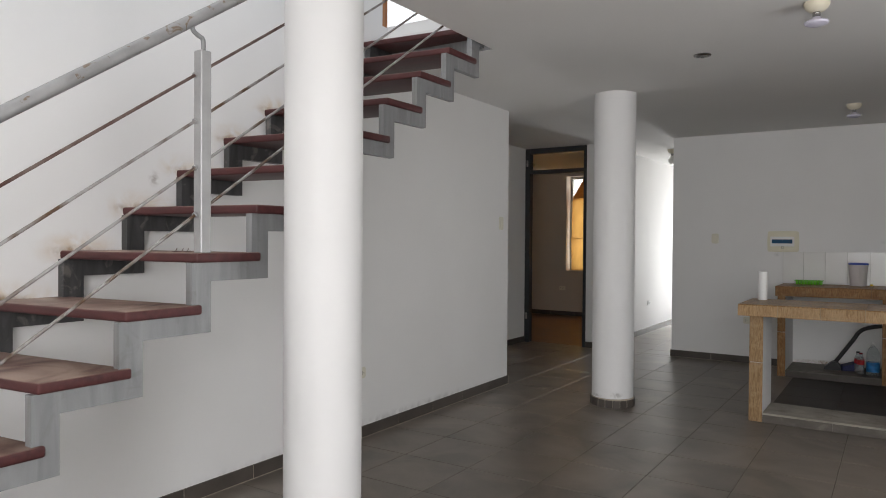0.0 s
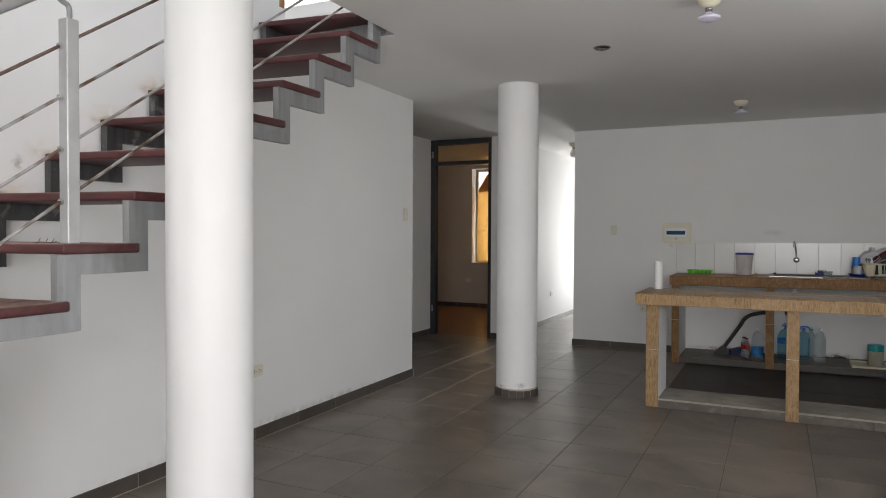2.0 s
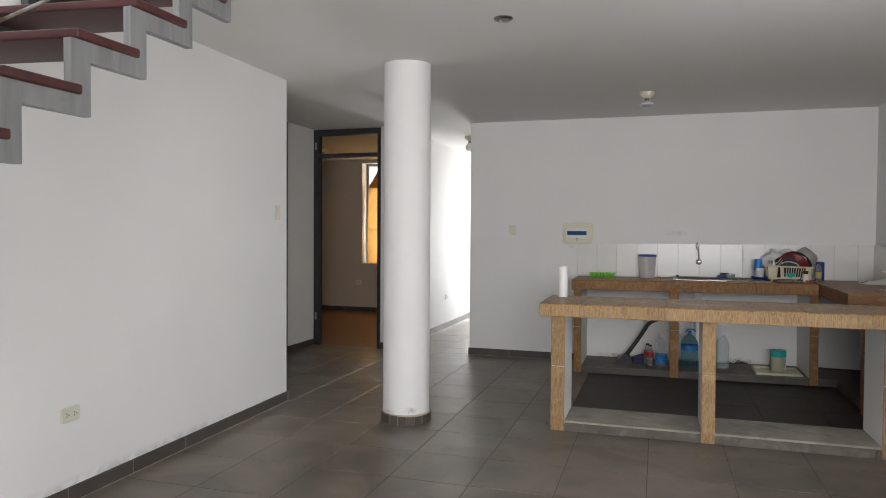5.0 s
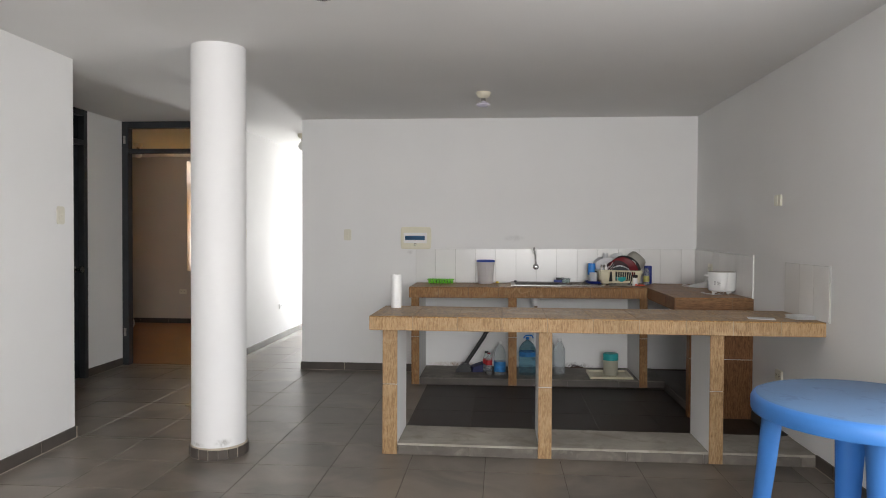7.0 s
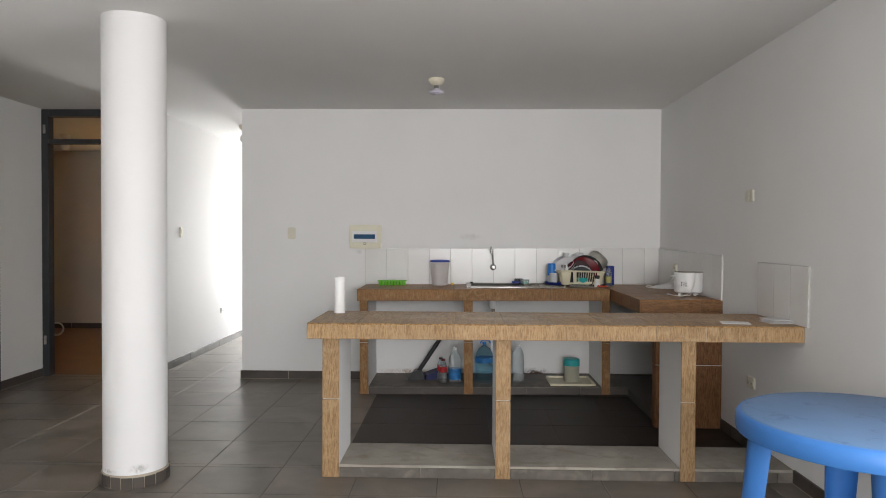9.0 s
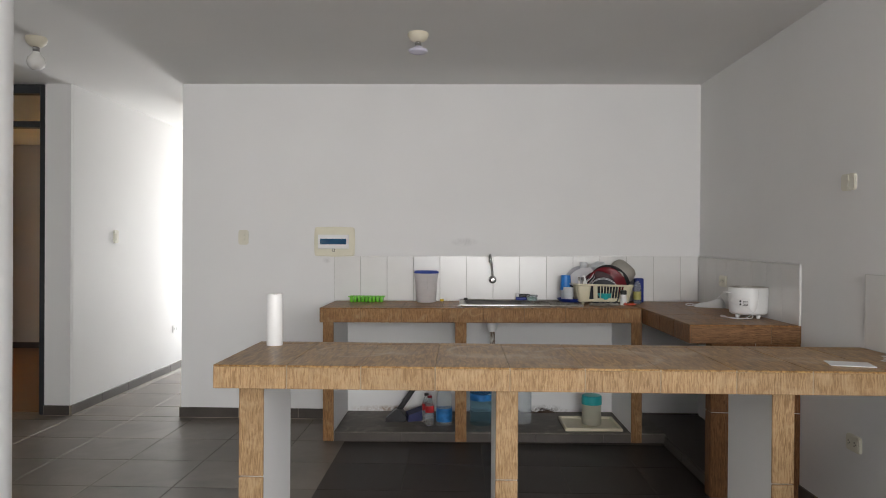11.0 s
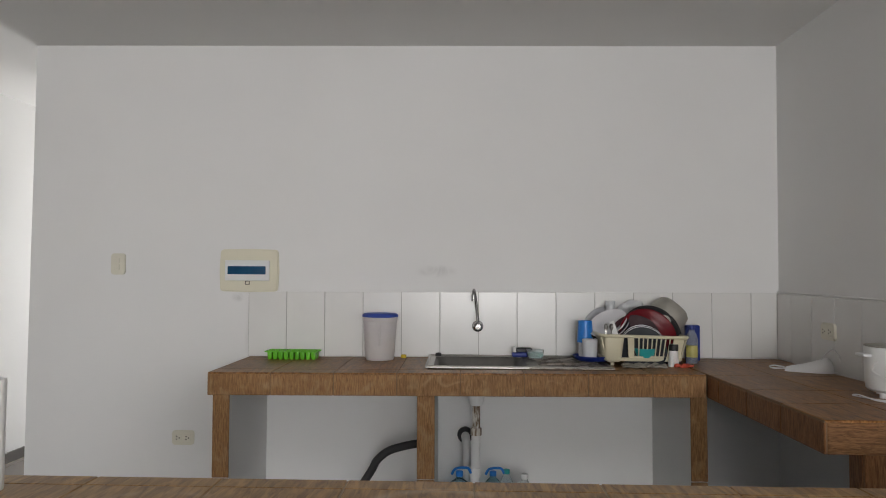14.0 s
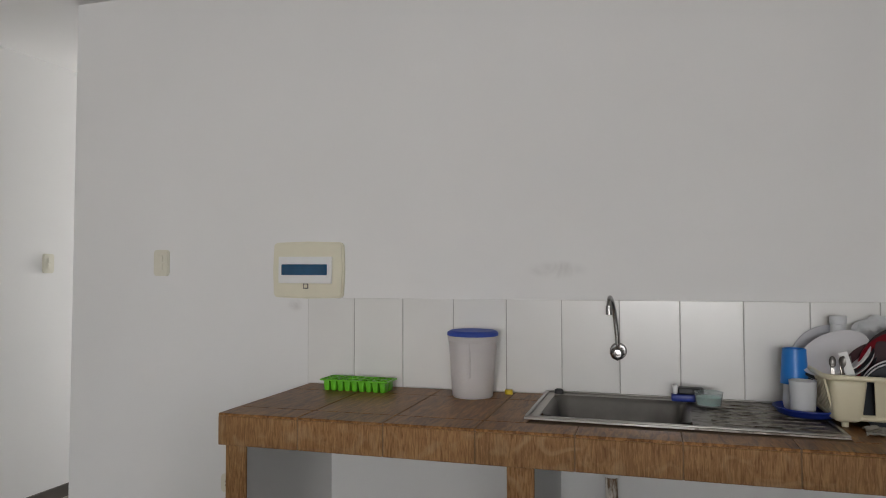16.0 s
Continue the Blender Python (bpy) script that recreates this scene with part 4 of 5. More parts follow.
IJ = [1.195 + 0.2675 * i for i in range(11)]
clad(island, IB, "edge_tile", "wood_v", [(a, b, 0.781, 0.8585, IY0) for a, b in cut(IX0, R - 0.002, IJ)], 0.0085, "y")
clad(island, IB, "edge_tile", "wood_v", [(IY0 + 0.01, IY1, 0.781, 0.8585, IX0)], 0.0085, "x")
top = [(a, b, c, d, IZ - 0.008) for a, b in cut(IX0, R - 0.002, IJ) for c, d in cut(IY0, IY1, [-2.14])]
clad(island, IB, "top_tile", "wood_top", top, 0.0085, "z")
for x0, x1 in ((1.265, 1.357), (2.22, 2.302), (3.23, 3.31)):
    clad(island, IB, "leg_tile", "wood_v", [(x0, x1, 0.002, 0.434, -2.607), (x0, x1, 0.438, 0.7815, -2.607)], 0.0095, "y")
for a, b in ((1.357, 2.22), (2.302, 3.23), (3.31, R - 0.002)):
    clad(island, IB, "skirting_tile", "base_tile", [(p, q, 0.0, 0.055, -2.6) for p, q in cut(a, b, [a + 0.45, a + 0.9])], 0.009, "y")

CJ = [1.167 + 0.2697 * i for i in range(9)]
clad(counter, CB, "edge_tile", "wood_v2", [(a, b, 0.789, 0.8775, CY0) for a, b in cut(CX0, SX0, CJ)], 0.0085, "y")
clad(counter, CB, "edge_tile", "wood_v2", [(CY0 + 0.01, -0.002, 0.789, 0.8775, CX0)], 0.0085, "x")
top = []
for a, b in cut(CX0, SX0, CJ):
    for c, d in cut(CY0, -0.011, [-0.15, -0.5]):
        inside = a > 2.0 and b < 2.99
        if inside and c > -0.52:
            continue
        top.append((a, b, c, d, CZ - 0.008))
top += [(1.979, 2.1, -0.4985, -0.1515, CZ - 0.008), (1.979, 2.1, -0.1485, -0.011, CZ - 0.008), (2.93, 3.05, -0.4985, -0.011, CZ - 0.008)]
top = [t for t in top if not (t[0] < 2.93 < t[1] and t[2] > -0.52 and t[1] - t[0] > 0.2) and not (t[0] < 2.105 < t[1] and t[2] > -0.52 and t[1] - t[0] > 0.2)]
top += [(2.1, 2.93, -0.04, -0.011, CZ - 0.008)]
clad(counter, CB, "top_tile", "wood_top2", top, 0.0085, "z")
for x0, x1 in ((1.188, 1.259), (2.062, 2.137), (3.214, 3.283)):
    clad(counter, CB, "leg_tile", "wood_v2", [(x0, x1, 0.002, 0.434, -0.602), (x0, x1, 0.438, 0.7885, -0.602)], 0.0095, "y")
for a, b in ((1.259, 2.062), (2.137, 3.214), (3.283, 3.44)):
    clad(counter, CB, "skirting_tile", "skirting", [(p, q, 0.0, 0.055, -0.595) for p, q in cut(a, b, [a + 0.45, a + 0.9])], 0.009, "y")
# side counter edges and leg wear the tile colours with shade painted in
clad(side, SB, "edge_tile", "wood_v_shaded", [(a, b, 0.789, 0.8775, SX0) for a, b in cut(SY0, CY0, [SY0 + 0.27, SY0 + 0.54, SY0 + 0.81])], 0.0085, "x")
clad(side, SB, "edge_tile", "wood_h_shaded", [(a, b, 0.789, 0.8775, SY0) for a, b in cut(SX0 + 0.009, R - 0.002, [3.70])], 0.0085, "y")
clad(side, SB, "top_tile", "wood_top2", [(a, b, c, d, CZ - 0.008) for a, b in cut(SX0 + 0.002, R - 0.012, [3.55]) for c, d in cut(SY0, -0.011, [-1.27, -1.0, -0.63, -0.15])], 0.0085, "z")
clad(side, SB, "leg_tile", "wood_v_shaded", [(a, b, c, d, SY0 + 0.0005) for a, b in cut(3.39, R - 0.002, [3.62]) for c, d in ((0.002, 0.434), (0.438, 0.7885))], 0.0095, "y")
clad(side, SB, "leg_tile", "wood_v_shaded", [(SY0 + 0.01, SY0 + 0.08, 0.002, 0.434, 3.39), (SY0 + 0.01, SY0 + 0.08, 0.438, 0.7885, 3.39)], 0.0095, "x")
clad(side, SB, "skirting_tile", "skirting", [(p, q, 0.0, 0.055, 3.431) for p, q in cut(SY0 + 0.08, CY0 + 0.02, [-0.95])], 0.009, "x")
part("bead", tube([(R - 0.006 - sb[0], -0.0 - sb[1], 1.219), (R - 0.006 - sb[0], -1.53 - sb[1], 1.197)], 0.004, 6), "white_plastic", side)

# glazed splashback tiles
splash = thing("splashback", (2.5, 0, 0.886), "white glazed tiles above the sink counter", "splashback")
SJ = [1.152 + 0.1969 * i for i in range(15)]
part("bed", cube(1.152 - 2.5, R - 0.012 - 2.5, -0.0085, -0.0005, 0.0, 0.329), "white_grout", splash)
pieces("tile", splash, "wall_tile", [(a - 2.5, b - 2.5, 0.001, 0.329, -0.004) for a, b in cut(1.152, R - 0.012, SJ, 0.003)], -0.007, "y", 0.0012, 0.28)
splash2 = thing("splashback", (R, -0.77, 0.886), "white glazed tiles above the side counter", "splashback")
part("bed", cube(-0.0098, -0.0005, -0.76, 0.77, 0.0, 0.329), "pale_wall_grout", splash2)
pieces("tile", splash2, "wall_tile", [(a, b, 0.001, 0.329, -0.004) for a, b in cut(-0.76, 0.758, [-0.56 + 0.197 * i for i in range(8)], 0.0014)], -0.007, "x", 0.0008, 0.1)
splash3 = thing("splashback", (R, -2.42, 0.867), "white glazed tiles above the island end", "splashback")
part("bed", cube(-0.0103, -0.0005, -0.315, 0.305, -0.0, 0.322), "white_grout", splash3)
pieces("tile", splash3, "wall_tile", [(a, b, 0.001, 0.322, -0.004) for a, b in cut(-0.315, 0.305, [-0.115, 0.085])], -0.007, "x", 0.0015)


# ---------------------------------------------------------------- sink, tap, pipes
sink = thing("sink", (2.515, -0.26, CZ), "stainless steel sink with a stained drainboard", "sink")
bm = bmesh.new()
X0, X1, Y0s, Y1s = -0.432, 0.405, -0.215, 0.24
bx0, bx1, by0, by1 = -0.395, 0.03, -0.175, 0.185
for a, b2, c, d in ((X0, bx0, Y0s, Y1s), (bx0, bx1, Y0s, by0), (bx0, bx1, by1, Y1s)):
    box(bm, a, b2, c, d, 0.003, 0.008)
part("rim", bm, "steel", sink)
part("drainboard", cube(bx1, X1, Y0s, Y1s, 0.003, 0.0075), "dirty_steel", sink, "stained ribbed drainboard")
for i in range(7):
    part("rib", cube(0.08, 0.37, -0.15 + 0.05 * i, -0.145 + 0.05 * i, 0.0075, 0.0105, 0.0012), "dirty_steel", sink)
for a, b2, c, d in ((X0, X1, Y0s, Y0s + 0.012), (X0, X1, Y1s - 0.012, Y1s), (X0, X0 + 0.012, Y0s + 0.012, Y1s - 0.012), (X1 - 0.012, X1, Y0s + 0.012, Y1s - 0.012)):
    part("edge", cube(a, b2, c, d, 0.0075, 0.0135, 0.003, 2), "steel", sink, smooth=True)
bm = bmesh.new()
rings = []
for k, (ins, z) in enumerate(((0.0, 0.0085), (0.012, -0.006), (0.02, -0.065), (0.035, -0.09), (0.05, -0.098))):
    ring = []
    rad = 0.055
    for cx, cy, a0 in ((bx1 - rad, by1 - rad, 0), (bx0 + rad, by1 - rad, 90), (bx0 + rad, by0 + rad, 180), (bx1 - rad, by0 + rad, 270)):
        for s in range(7):
            a = radians(a0 + 15 * s)
            ring.append(bm.verts.new((cx + (rad - ins) * math.cos(a), cy + (rad - ins) * math.sin(a), z)))
    rings.append(ring)
for a, b2 in zip(rings, rings[1:]):
    for i in range(len(a)):
        j = (i + 1) % len(a)
        bm.faces.new((a[i], b2[i], b2[j], a[j]))
bm.faces.new(rings[-1])
part("bowl", bm, "bowl_steel", sink, "deep steel bowl", True)
part("drain", lathe([(0, -0.096), (0.03, -0.096), (0.034, -0.093), (0.036, -0.0975)], 20), "chrome", sink, smooth=True).location = (-0.19, 0.0, 0)
part("plug", lathe([(0, 0.0), (0.016, 0.0), (0.014, 0.012), (0.011, 0.015), (0, 0.015)], 16), "rubber", sink, smooth=True).location = (-0.385, 0.215, 0.008)

tap = thing("tap", (2.328, -0.011, 1.043), "chrome wall tap with a tall swan neck", "tap")
part("flange", lathe([(0, 0), (0.027, 0), (0.029, 0.004), (0.024, 0.012), (0.014, 0.014), (0, 0.014)], 24), "chrome", tap, smooth=True).matrix_basis = pose(0, 0, 0, 90, 0, 0)
part("body", tube([(0, -0.01, 0), (0, -0.055, 0)], 0.014, 16), "chrome", tap, smooth=True)
part("knob", lathe([(0, 0), (0.02, 0), (0.024, 0.006), (0.024, 0.022), (0.016, 0.028), (0.013, 0.034), (0, 0.035)], 8), "chrome", tap, smooth=False).matrix_basis = pose(0, -0.055, 0, 90, 0, 0)
part("spout", tube(curve_points([(0.0, -0.04, 0.01), (-0.003, -0.042, 0.06), (-0.011, -0.048, 0.13), (-0.018, -0.065, 0.172), (-0.022, -0.095, 0.185), (-0.024, -0.12, 0.175), (-0.024, -0.128, 0.155)]), 0.0075, 12), "chrome", tap, smooth=True)
part("nozzle", lathe([(0, 0), (0.0105, 0), (0.0105, 0.03), (0, 0.03)], 14), "chrome", tap, smooth=True).location = (-0.024, -0.128, 0.13)

pipe = thing("drain_pipe", (2.317, -0.27, 0.062), "white plastic drain pipe with a trap under the sink", "pipe")
part("strainer", lathe([(0, 0.635), (0.024, 0.635), (0.034, 0.652), (0.038, 0.675), (0.038, 0.728), (0, 0.728)], 24), "white_plastic", pipe, smooth=True)
part("upper_pipe", tube([(0, 0, 0.64), (0, 0, 0.50)], 0.019, 16), "pvc", pipe, "stained pipe", True)
part("lower_pipe", tube(curve_points([(0, 0, 0.51), (-0.004, 0, 0.34), (-0.012, 0.0, 0.17), (-0.02, 0.03, 0.12), (-0.03, 0.08, 0.13), (-0.035, 0.10, 0.2), (-0.04, 0.12, 0.40), (-0.045, 0.16, 0.435), (-0.048, 0.262, 0.44)], 5), 0.021, 16), "white_plastic", pipe, smooth=True)
part("coupling", lathe([(0.02, 0.30), (0.026, 0.302), (0.026, 0.345), (0.02, 0.347)], 20), "white_plastic", pipe, smooth=True).location = (-0.005, 0, 0)
part("coupling", lathe([(0.02, 0.15), (0.029, 0.152), (0.03, 0.2), (0.026, 0.204), (0.02, 0.205)], 20), "white_plastic", pipe, smooth=True).location = (-0.011, 0, 0)
part("coupling", lathe([(0.018, 0.495), (0.026, 0.497), (0.026, 0.53), (0.018, 0.532)], 20), "pvc", pipe, smooth=True)
part("wall_collar", lathe([(0, 0), (0.04, 0), (0.04, 0.02), (0.026, 0.035), (0, 0.035)], 20), "rubber", pipe, "black rubber collar", True).matrix_basis = pose(-0.048, 0.2675, 0.44, 90, 0, 0)


# ---------------------------------------------------------------- things on the counters
def cup(name, at, r0, r1, h, mat, label, flip=False):
    t = 0.0022
    prof = [(0, 0), (r0, 0), (r1, h), (r1 - t, h), (r0 - t, t), (0, t)]
    ob = solid(name, lathe(prof, 32), mat, label, "cup", True, at)
    if flip:
        ob.matrix_basis = pose(at[0], at[1], at[2] + h, 180, 0, 0)
    return ob


roll = thing("film_roll", (1.287, -2.19, IZ), "tall white roll of film standing on the island", "roll")
part("wrap", lathe([(0.02, 0.0), (0.0335, 0.0), (0.0345, 0.004), (0.0345, 0.217), (0.0335, 0.221), (0.021, 0.221), (0.02, 0.214)], 40), "film", roll, smooth=True)
part("core", lathe([(0.02, 0.0), (0.02, 0.219), (0.0175, 0.219), (0.0175, 0.0)], 32), "rubber", roll, "grey cardboard core", True)

tray = thing("ice_cube_tray", (1.41, -0.11, CZ), "lime green plastic ice cube tray with rows of cups", "tray")
for a, b2, c, d in ((-0.131, 0.131, -0.051, -0.044), (-0.131, 0.131, 0.044, 0.051), (-0.131, -0.124, -0.044, 0.044), (0.124, 0.131, -0.044, 0.044), (-0.124, 0.124, -0.004, 0.004)):
    part("rim", cube(a, b2, c, d, 0.036, 0.042, 0.0015), "green", tray)
for i in range(9):
    x = -0.1085 + 0.0271 * i
    if i < 8:
        for c, d in ((-0.044, -0.004), (0.004, 0.044)):
            part("divider", cube(x + 0.0108, x + 0.0163, c, d, 0.036, 0.041, 0.001), "green", tray)
    for cy in (-0.024, 0.024):               # tapered cups, open at the top
        bm = cube(-0.0115, 0.0115, -0.0205, 0.0205, 0.0, 0.0385, 0.003, 2)
        bmesh.ops.delete(bm, geom=[f for f in bm.faces if f.normal.z > 0.9 and f.calc_center_median().z > 0.038], context="FACES")
        for v in bm.verts:
            f = 0.78 + 0.22 * v.co.z / 0.0385
            v.co.x, v.co.y = v.co.x * f, v.co.y * f
        part("pocket", bm, "green", tray, smooth=True, at=(x, cy, 0))

bucket = thing("food_container", (1.843, -0.125, CZ), "tall milky plastic container with a blue lid", "container")
part("body", lathe([(0, 0), (0.066, 0), (0.07, 0.006), (0.082, 0.19), (0.0855, 0.192), (0.0855, 0.212), (0.083, 0.212), (0.08, 0.19), (0.067, 0.008), (0, 0.006)], 48), "milky", bucket, smooth=True)
part("lid", lathe([(0, 0.224), (0.06, 0.224), (0.078, 0.228), (0.088, 0.222), (0.089, 0.212), (0.0865, 0.21), (0.0865, 0.218), (0, 0.218)], 48), "blue_lid", bucket, "blue lid", True)
part("grip", cube(0.0, 0.012, -0.082, -0.074, 0.07, 0.19, 0.003), "milky", bucket)
solid("bottle_cap", lathe([(0, 0), (0.014, 0), (0.014, 0.014), (0.012, 0.016), (0, 0.016)], 20), "yellow", "small yellow plastic cap by the wall", "cap", True, (1.955, -0.05, CZ))

sp = thing("scrub_brush", (2.545, -0.105, CZ + 0.0135), "navy scrub brush with white bristles lying by the sink", "brush")
part("block", cube(-0.05, 0.05, -0.02, 0.02, 0, 0.024, 0.007, 2), "blue_dark", sp, smooth=True)
part("bristles", cube(-0.045, -0.03, -0.018, 0.018, 0.024, 0.05, 0.003), "white_plastic", sp)
part("pad", cube(-0.028, 0.05, -0.018, 0.018, 0.024, 0.045, 0.004), "black", sp)
soap = thing("soap_tub", (2.605, -0.16, CZ + 0.0135), "small clear tub of mint green soap paste", "tub")
part("tub", lathe([(0, 0), (0.036, 0), (0.043, 0.042), (0.041, 0.042), (0.034, 0.003), (0, 0.003)], 32), "pet", soap, smooth=True)
part("paste", lathe([(0, 0.0035), (0.0335, 0.0035), (0.0375, 0.026), (0.02, 0.03), (0, 0.028)], 32), "mint", soap, "mint green paste", True)

solid("plate", lathe([(0, 0), (0.066, 0), (0.08, 0.006), (0.091, 0.02), (0.094, 0.022), (0.094, 0.025), (0.09, 0.025), (0.078, 0.01), (0.064, 0.005), (0, 0.004)], 48), "blue_dark", "navy blue plastic plate on the drainboard", "plate", True, (2.868, -0.235, CZ + 0.0135))
mug = thing("mug", (2.85, -0.262, CZ + 0.019), "white plastic mug standing on a blue plate", "mug")
part("body", lathe([(0, 0), (0.03, 0), (0.0325, 0.003), (0.0365, 0.097), (0.034, 0.097), (0.03, 0.004), (0, 0.004)], 36), "frosted", mug, smooth=True)
cup("cup", (2.846, -0.165, CZ + 0.0185), 0.034, 0.029, 0.086, "frosted", "frosted plastic cup upside down")
cup("cup", (2.846, -0.165, CZ + 0.093), 0.039, 0.033, 0.104, "blue_cup", "azure blue plastic cup stacked upside down")

# dish rack
rack = thing("dish_rack", (3.085, -0.21, CZ), "cream plastic dish rack full of washed dishes", "dish rack")


def rounded(hx, hy, r, z, slope=0.0):
    out = []
    for cx, cy, a0 in ((hx - r, hy - r, 0), (r - hx, hy - r, 90), (r - hx, r - hy, 180), (hx - r, r - hy, 270)):
        for s in range(6):
            a = radians(a0 + 18 * s)
            x = cx + r * math.cos(a)
            out.append((x, cy + r * math.sin(a), z - slope * x))
    return out


ring = rounded(0.2, 0.148, 0.035, 0.136, 0.02)
part("rim", tube(ring + ring[:2], 0.0075, 10), "cream", rack, smooth=True)
ring = rounded(0.172, 0.125, 0.03, 0.03)
part("lower_rail", tube(ring + ring[:2], 0.009, 8), "cream", rack, smooth=True)
part("floor_plate", cube(-0.165, 0.165, -0.118, 0.118, 0.02, 0.026, 0.002), "cream", rack)
bm = cube(-0.186, -0.092, -0.15, -0.055, 0.016, 0.137, 0.016, 3)
for v in bm.verts:                        # narrower at the foot
    f = (0.137 - v.co.z) / 0.12
    v.co.x += 0.012 * f * (1 if v.co.x < -0.139 else -1)
    v.co.y += 0.014 * f * (1 if v.co.y < -0.1 else 0)
part("cutlery_cup", bm, "cream", rack, "deep cutlery compartment", True)


def leaning(x0, x1, y_top, y_low):
    bm = cube(x0, x1, -0.0035, 0.0035, 0.03, 0.133, 0.001)
    for v in bm.verts:
        f = (0.133 - v.co.z) / 0.103
        v.co.y += y_top + (y_low - y_top) * f
        v.co.x *= 1 - 0.1 * f
    return bm


part("front_panel", leaning(-0.08, -0.05, -0.146, -0.126), "cream", rack)
part("front_panel", leaning(0.132, 0.18, -0.146, -0.126), "cream", rack)
part("front_sill", cube(-0.0449, 0.12, -0.13, -0.124, 0.03, 0.046, 0.002), "cream", rack)
for i in range(8):
    x = -0.028 + 0.0205 * i
    part("slat", leaning(x - 0.0026, x + 0.0026, -0.146, -0.127), "cream", rack)
for i in range(10):
    x = -0.165 + 0.037 * i
    part("slat", leaning(x - 0.003, x + 0.003, 0.146, 0.127), "cream", rack)
for s in (-1, 1):
    for i in range(9):
        y = -0.05 + 0.022 * i
        o = part("slat", leaning(y - 0.004, y + 0.004, 0.196 * s, 0.17 * s), "cream", rack)
        o.matrix_basis = pose(0, 0, 0, 0, 0, -90)
for x in (-0.14, 0.14):
    for y in (-0.1, 0.1):
        part("foot", lathe([(0, 0), (0.009, 0), (0.011, 0.024), (0, 0.024)], 12), "cream", rack, smooth=True, at=(x, y, 0))


def dish(name, at, rx, ry, rz, r, depth, mat, label, category="plate", t=0.003, rim=0.0):
    prof = [(0, 0), (r * 0.55, 0), (r * 0.8, depth * 0.35), (r, depth), (r + rim, depth), (r + rim, depth + t), (r - t, depth + t), (r * 0.8 - t, depth * 0.35 + t), (r * 0.55, t), (0, t)]
    ob = solid(name, lathe(prof, 48), mat, label, category, True)
    ob.matrix_basis = pose(*at, rx, ry, rz)
    return ob


k = CZ
def tilted(name, at, n, r, depth, mat, label, category="plate", rim=0.0):
    """A dish whose opening faces along n."""
    ob = dish(name, (0, 0, 0), 0, 0, 0, r, depth, mat, label, category, rim=rim)
    ob.matrix_basis = Matrix.Translation(at) @ Vector(n).to_track_quat("Z", "Y").to_matrix().to_4x4()
    return ob


dish("bowl", (2.965, -0.06, k + 0.15), 62, 0, -40, 0.1, 0.045, "grey_ceramic", "greyish white bowl leaning behind the plates", "bowl")
LEFTWARD = (-0.46, -0.44, 0.77)
for i, (mat, label) in enumerate((("charcoal", "charcoal plate under white ones in the rack"), ("ceramic", "white ceramic plate leaning in the rack"), ("charcoal", "charcoal plate between white ones in the rack"), ("ceramic", "white ceramic plate leaning in the rack"))):
    at = Vector((2.972, -0.165, k + 0.15)) + Vector(LEFTWARD) * 0.011 * i
    tilted("plate", at, LEFTWARD, 0.102 if mat == "charcoal" else 0.098, 0.016, mat, label)
tilted("bowl", (3.138, -0.205, k + 0.118), (0.10, -0.93, 0.35), 0.143, 0.042, "black", "black basin leaning in the rack", "bowl", 0.006)
tilted("bowl", (3.122, -0.228, k + 0.118), (0.06, -0.93, 0.36), 0.134, 0.03, "red", "deep red enamel bowl nested in the black basin", "bowl", 0.003)
tilted("bowl", (3.066, -0.246, k + 0.11), (-0.04, -0.94, 0.34), 0.12, 0.016, "maroon", "dark maroon bowl nested in the red one", "bowl")
for i in range(4):
    dish("plate", (3.092 - 0.002 * i, -0.276 - 0.011 * i, k + 0.078 - 0.003 * i), 72, 0, -3, 0.106, 0.016, "ceramic" if i % 2 == 0 else "charcoal", "white ceramic plate low in the rack" if i % 2 == 0 else "charcoal plate low in the rack")
bw = dish("bowl", (3.095, -0.31, k + 0.032), 0, 0, 0, 0.05, 0.045, "teal", "teal plastic bowl at the bottom of the rack", "bowl")
pot = thing("pot", (3.25, -0.125, k + 0.215), "dull aluminium pot upside down in the rack", "pot")
part("body", lathe([(0, 0.10), (0.075, 0.10), (0.1, 0.082), (0.112, 0.04), (0.115, -0.06), (0.118, -0.06), (0.118, -0.066), (0.112, -0.066), (0.109, 0.03), (0.09, 0.075), (0, 0.092)], 48), "aluminium", pot, smooth=True)
pot.matrix_basis = pose(3.243, -0.11, k + 0.2, 0, 42, 0)
pot.scale = (0.82, 0.82, 0.92)
part("black_rim", lathe([(0.116, -0.067), (0.122, -0.064), (0.122, -0.056), (0.117, -0.054)], 48), "black", pot, "black rim", True)
cut_set = ((-0.17, -0.12, 0.0), (-0.15, -0.10, 8), (-0.13, -0.115, -6), (-0.115, -0.09, 12))
for i, (x, y, a) in enumerate(cut_set):
    sp = thing("spoon", (3.085 + x, -0.21 + y, k + 0.05), "steel spoon standing in the cutlery compartment", "cutlery", "cutlery in the rack")
    sp.matrix_basis = pose(3.085 + x, -0.21 + y, k + 0.05, -8, a, 20 * i)
    part("handle", cube(-0.005, 0.005, -0.0015, 0.0015, 0, 0.12, 0.001), "steel", sp)
    part("bowl", lathe([(0, -0.003), (0.008, -0.001), (0.012, 0.003), (0.0125, 0.004), (0.008, 0.001), (0, 0)], 16), "bowl_steel", sp, smooth=True).matrix_basis = pose(0, 0, 0.128, 90, 0, 0) @ Matrix.Diagonal((0.75, 1.3, 1, 1))
kn = thing("spatula", (2.965, -0.32, k + 0.06), "white plastic spatula in the cutlery compartment", "cutlery")
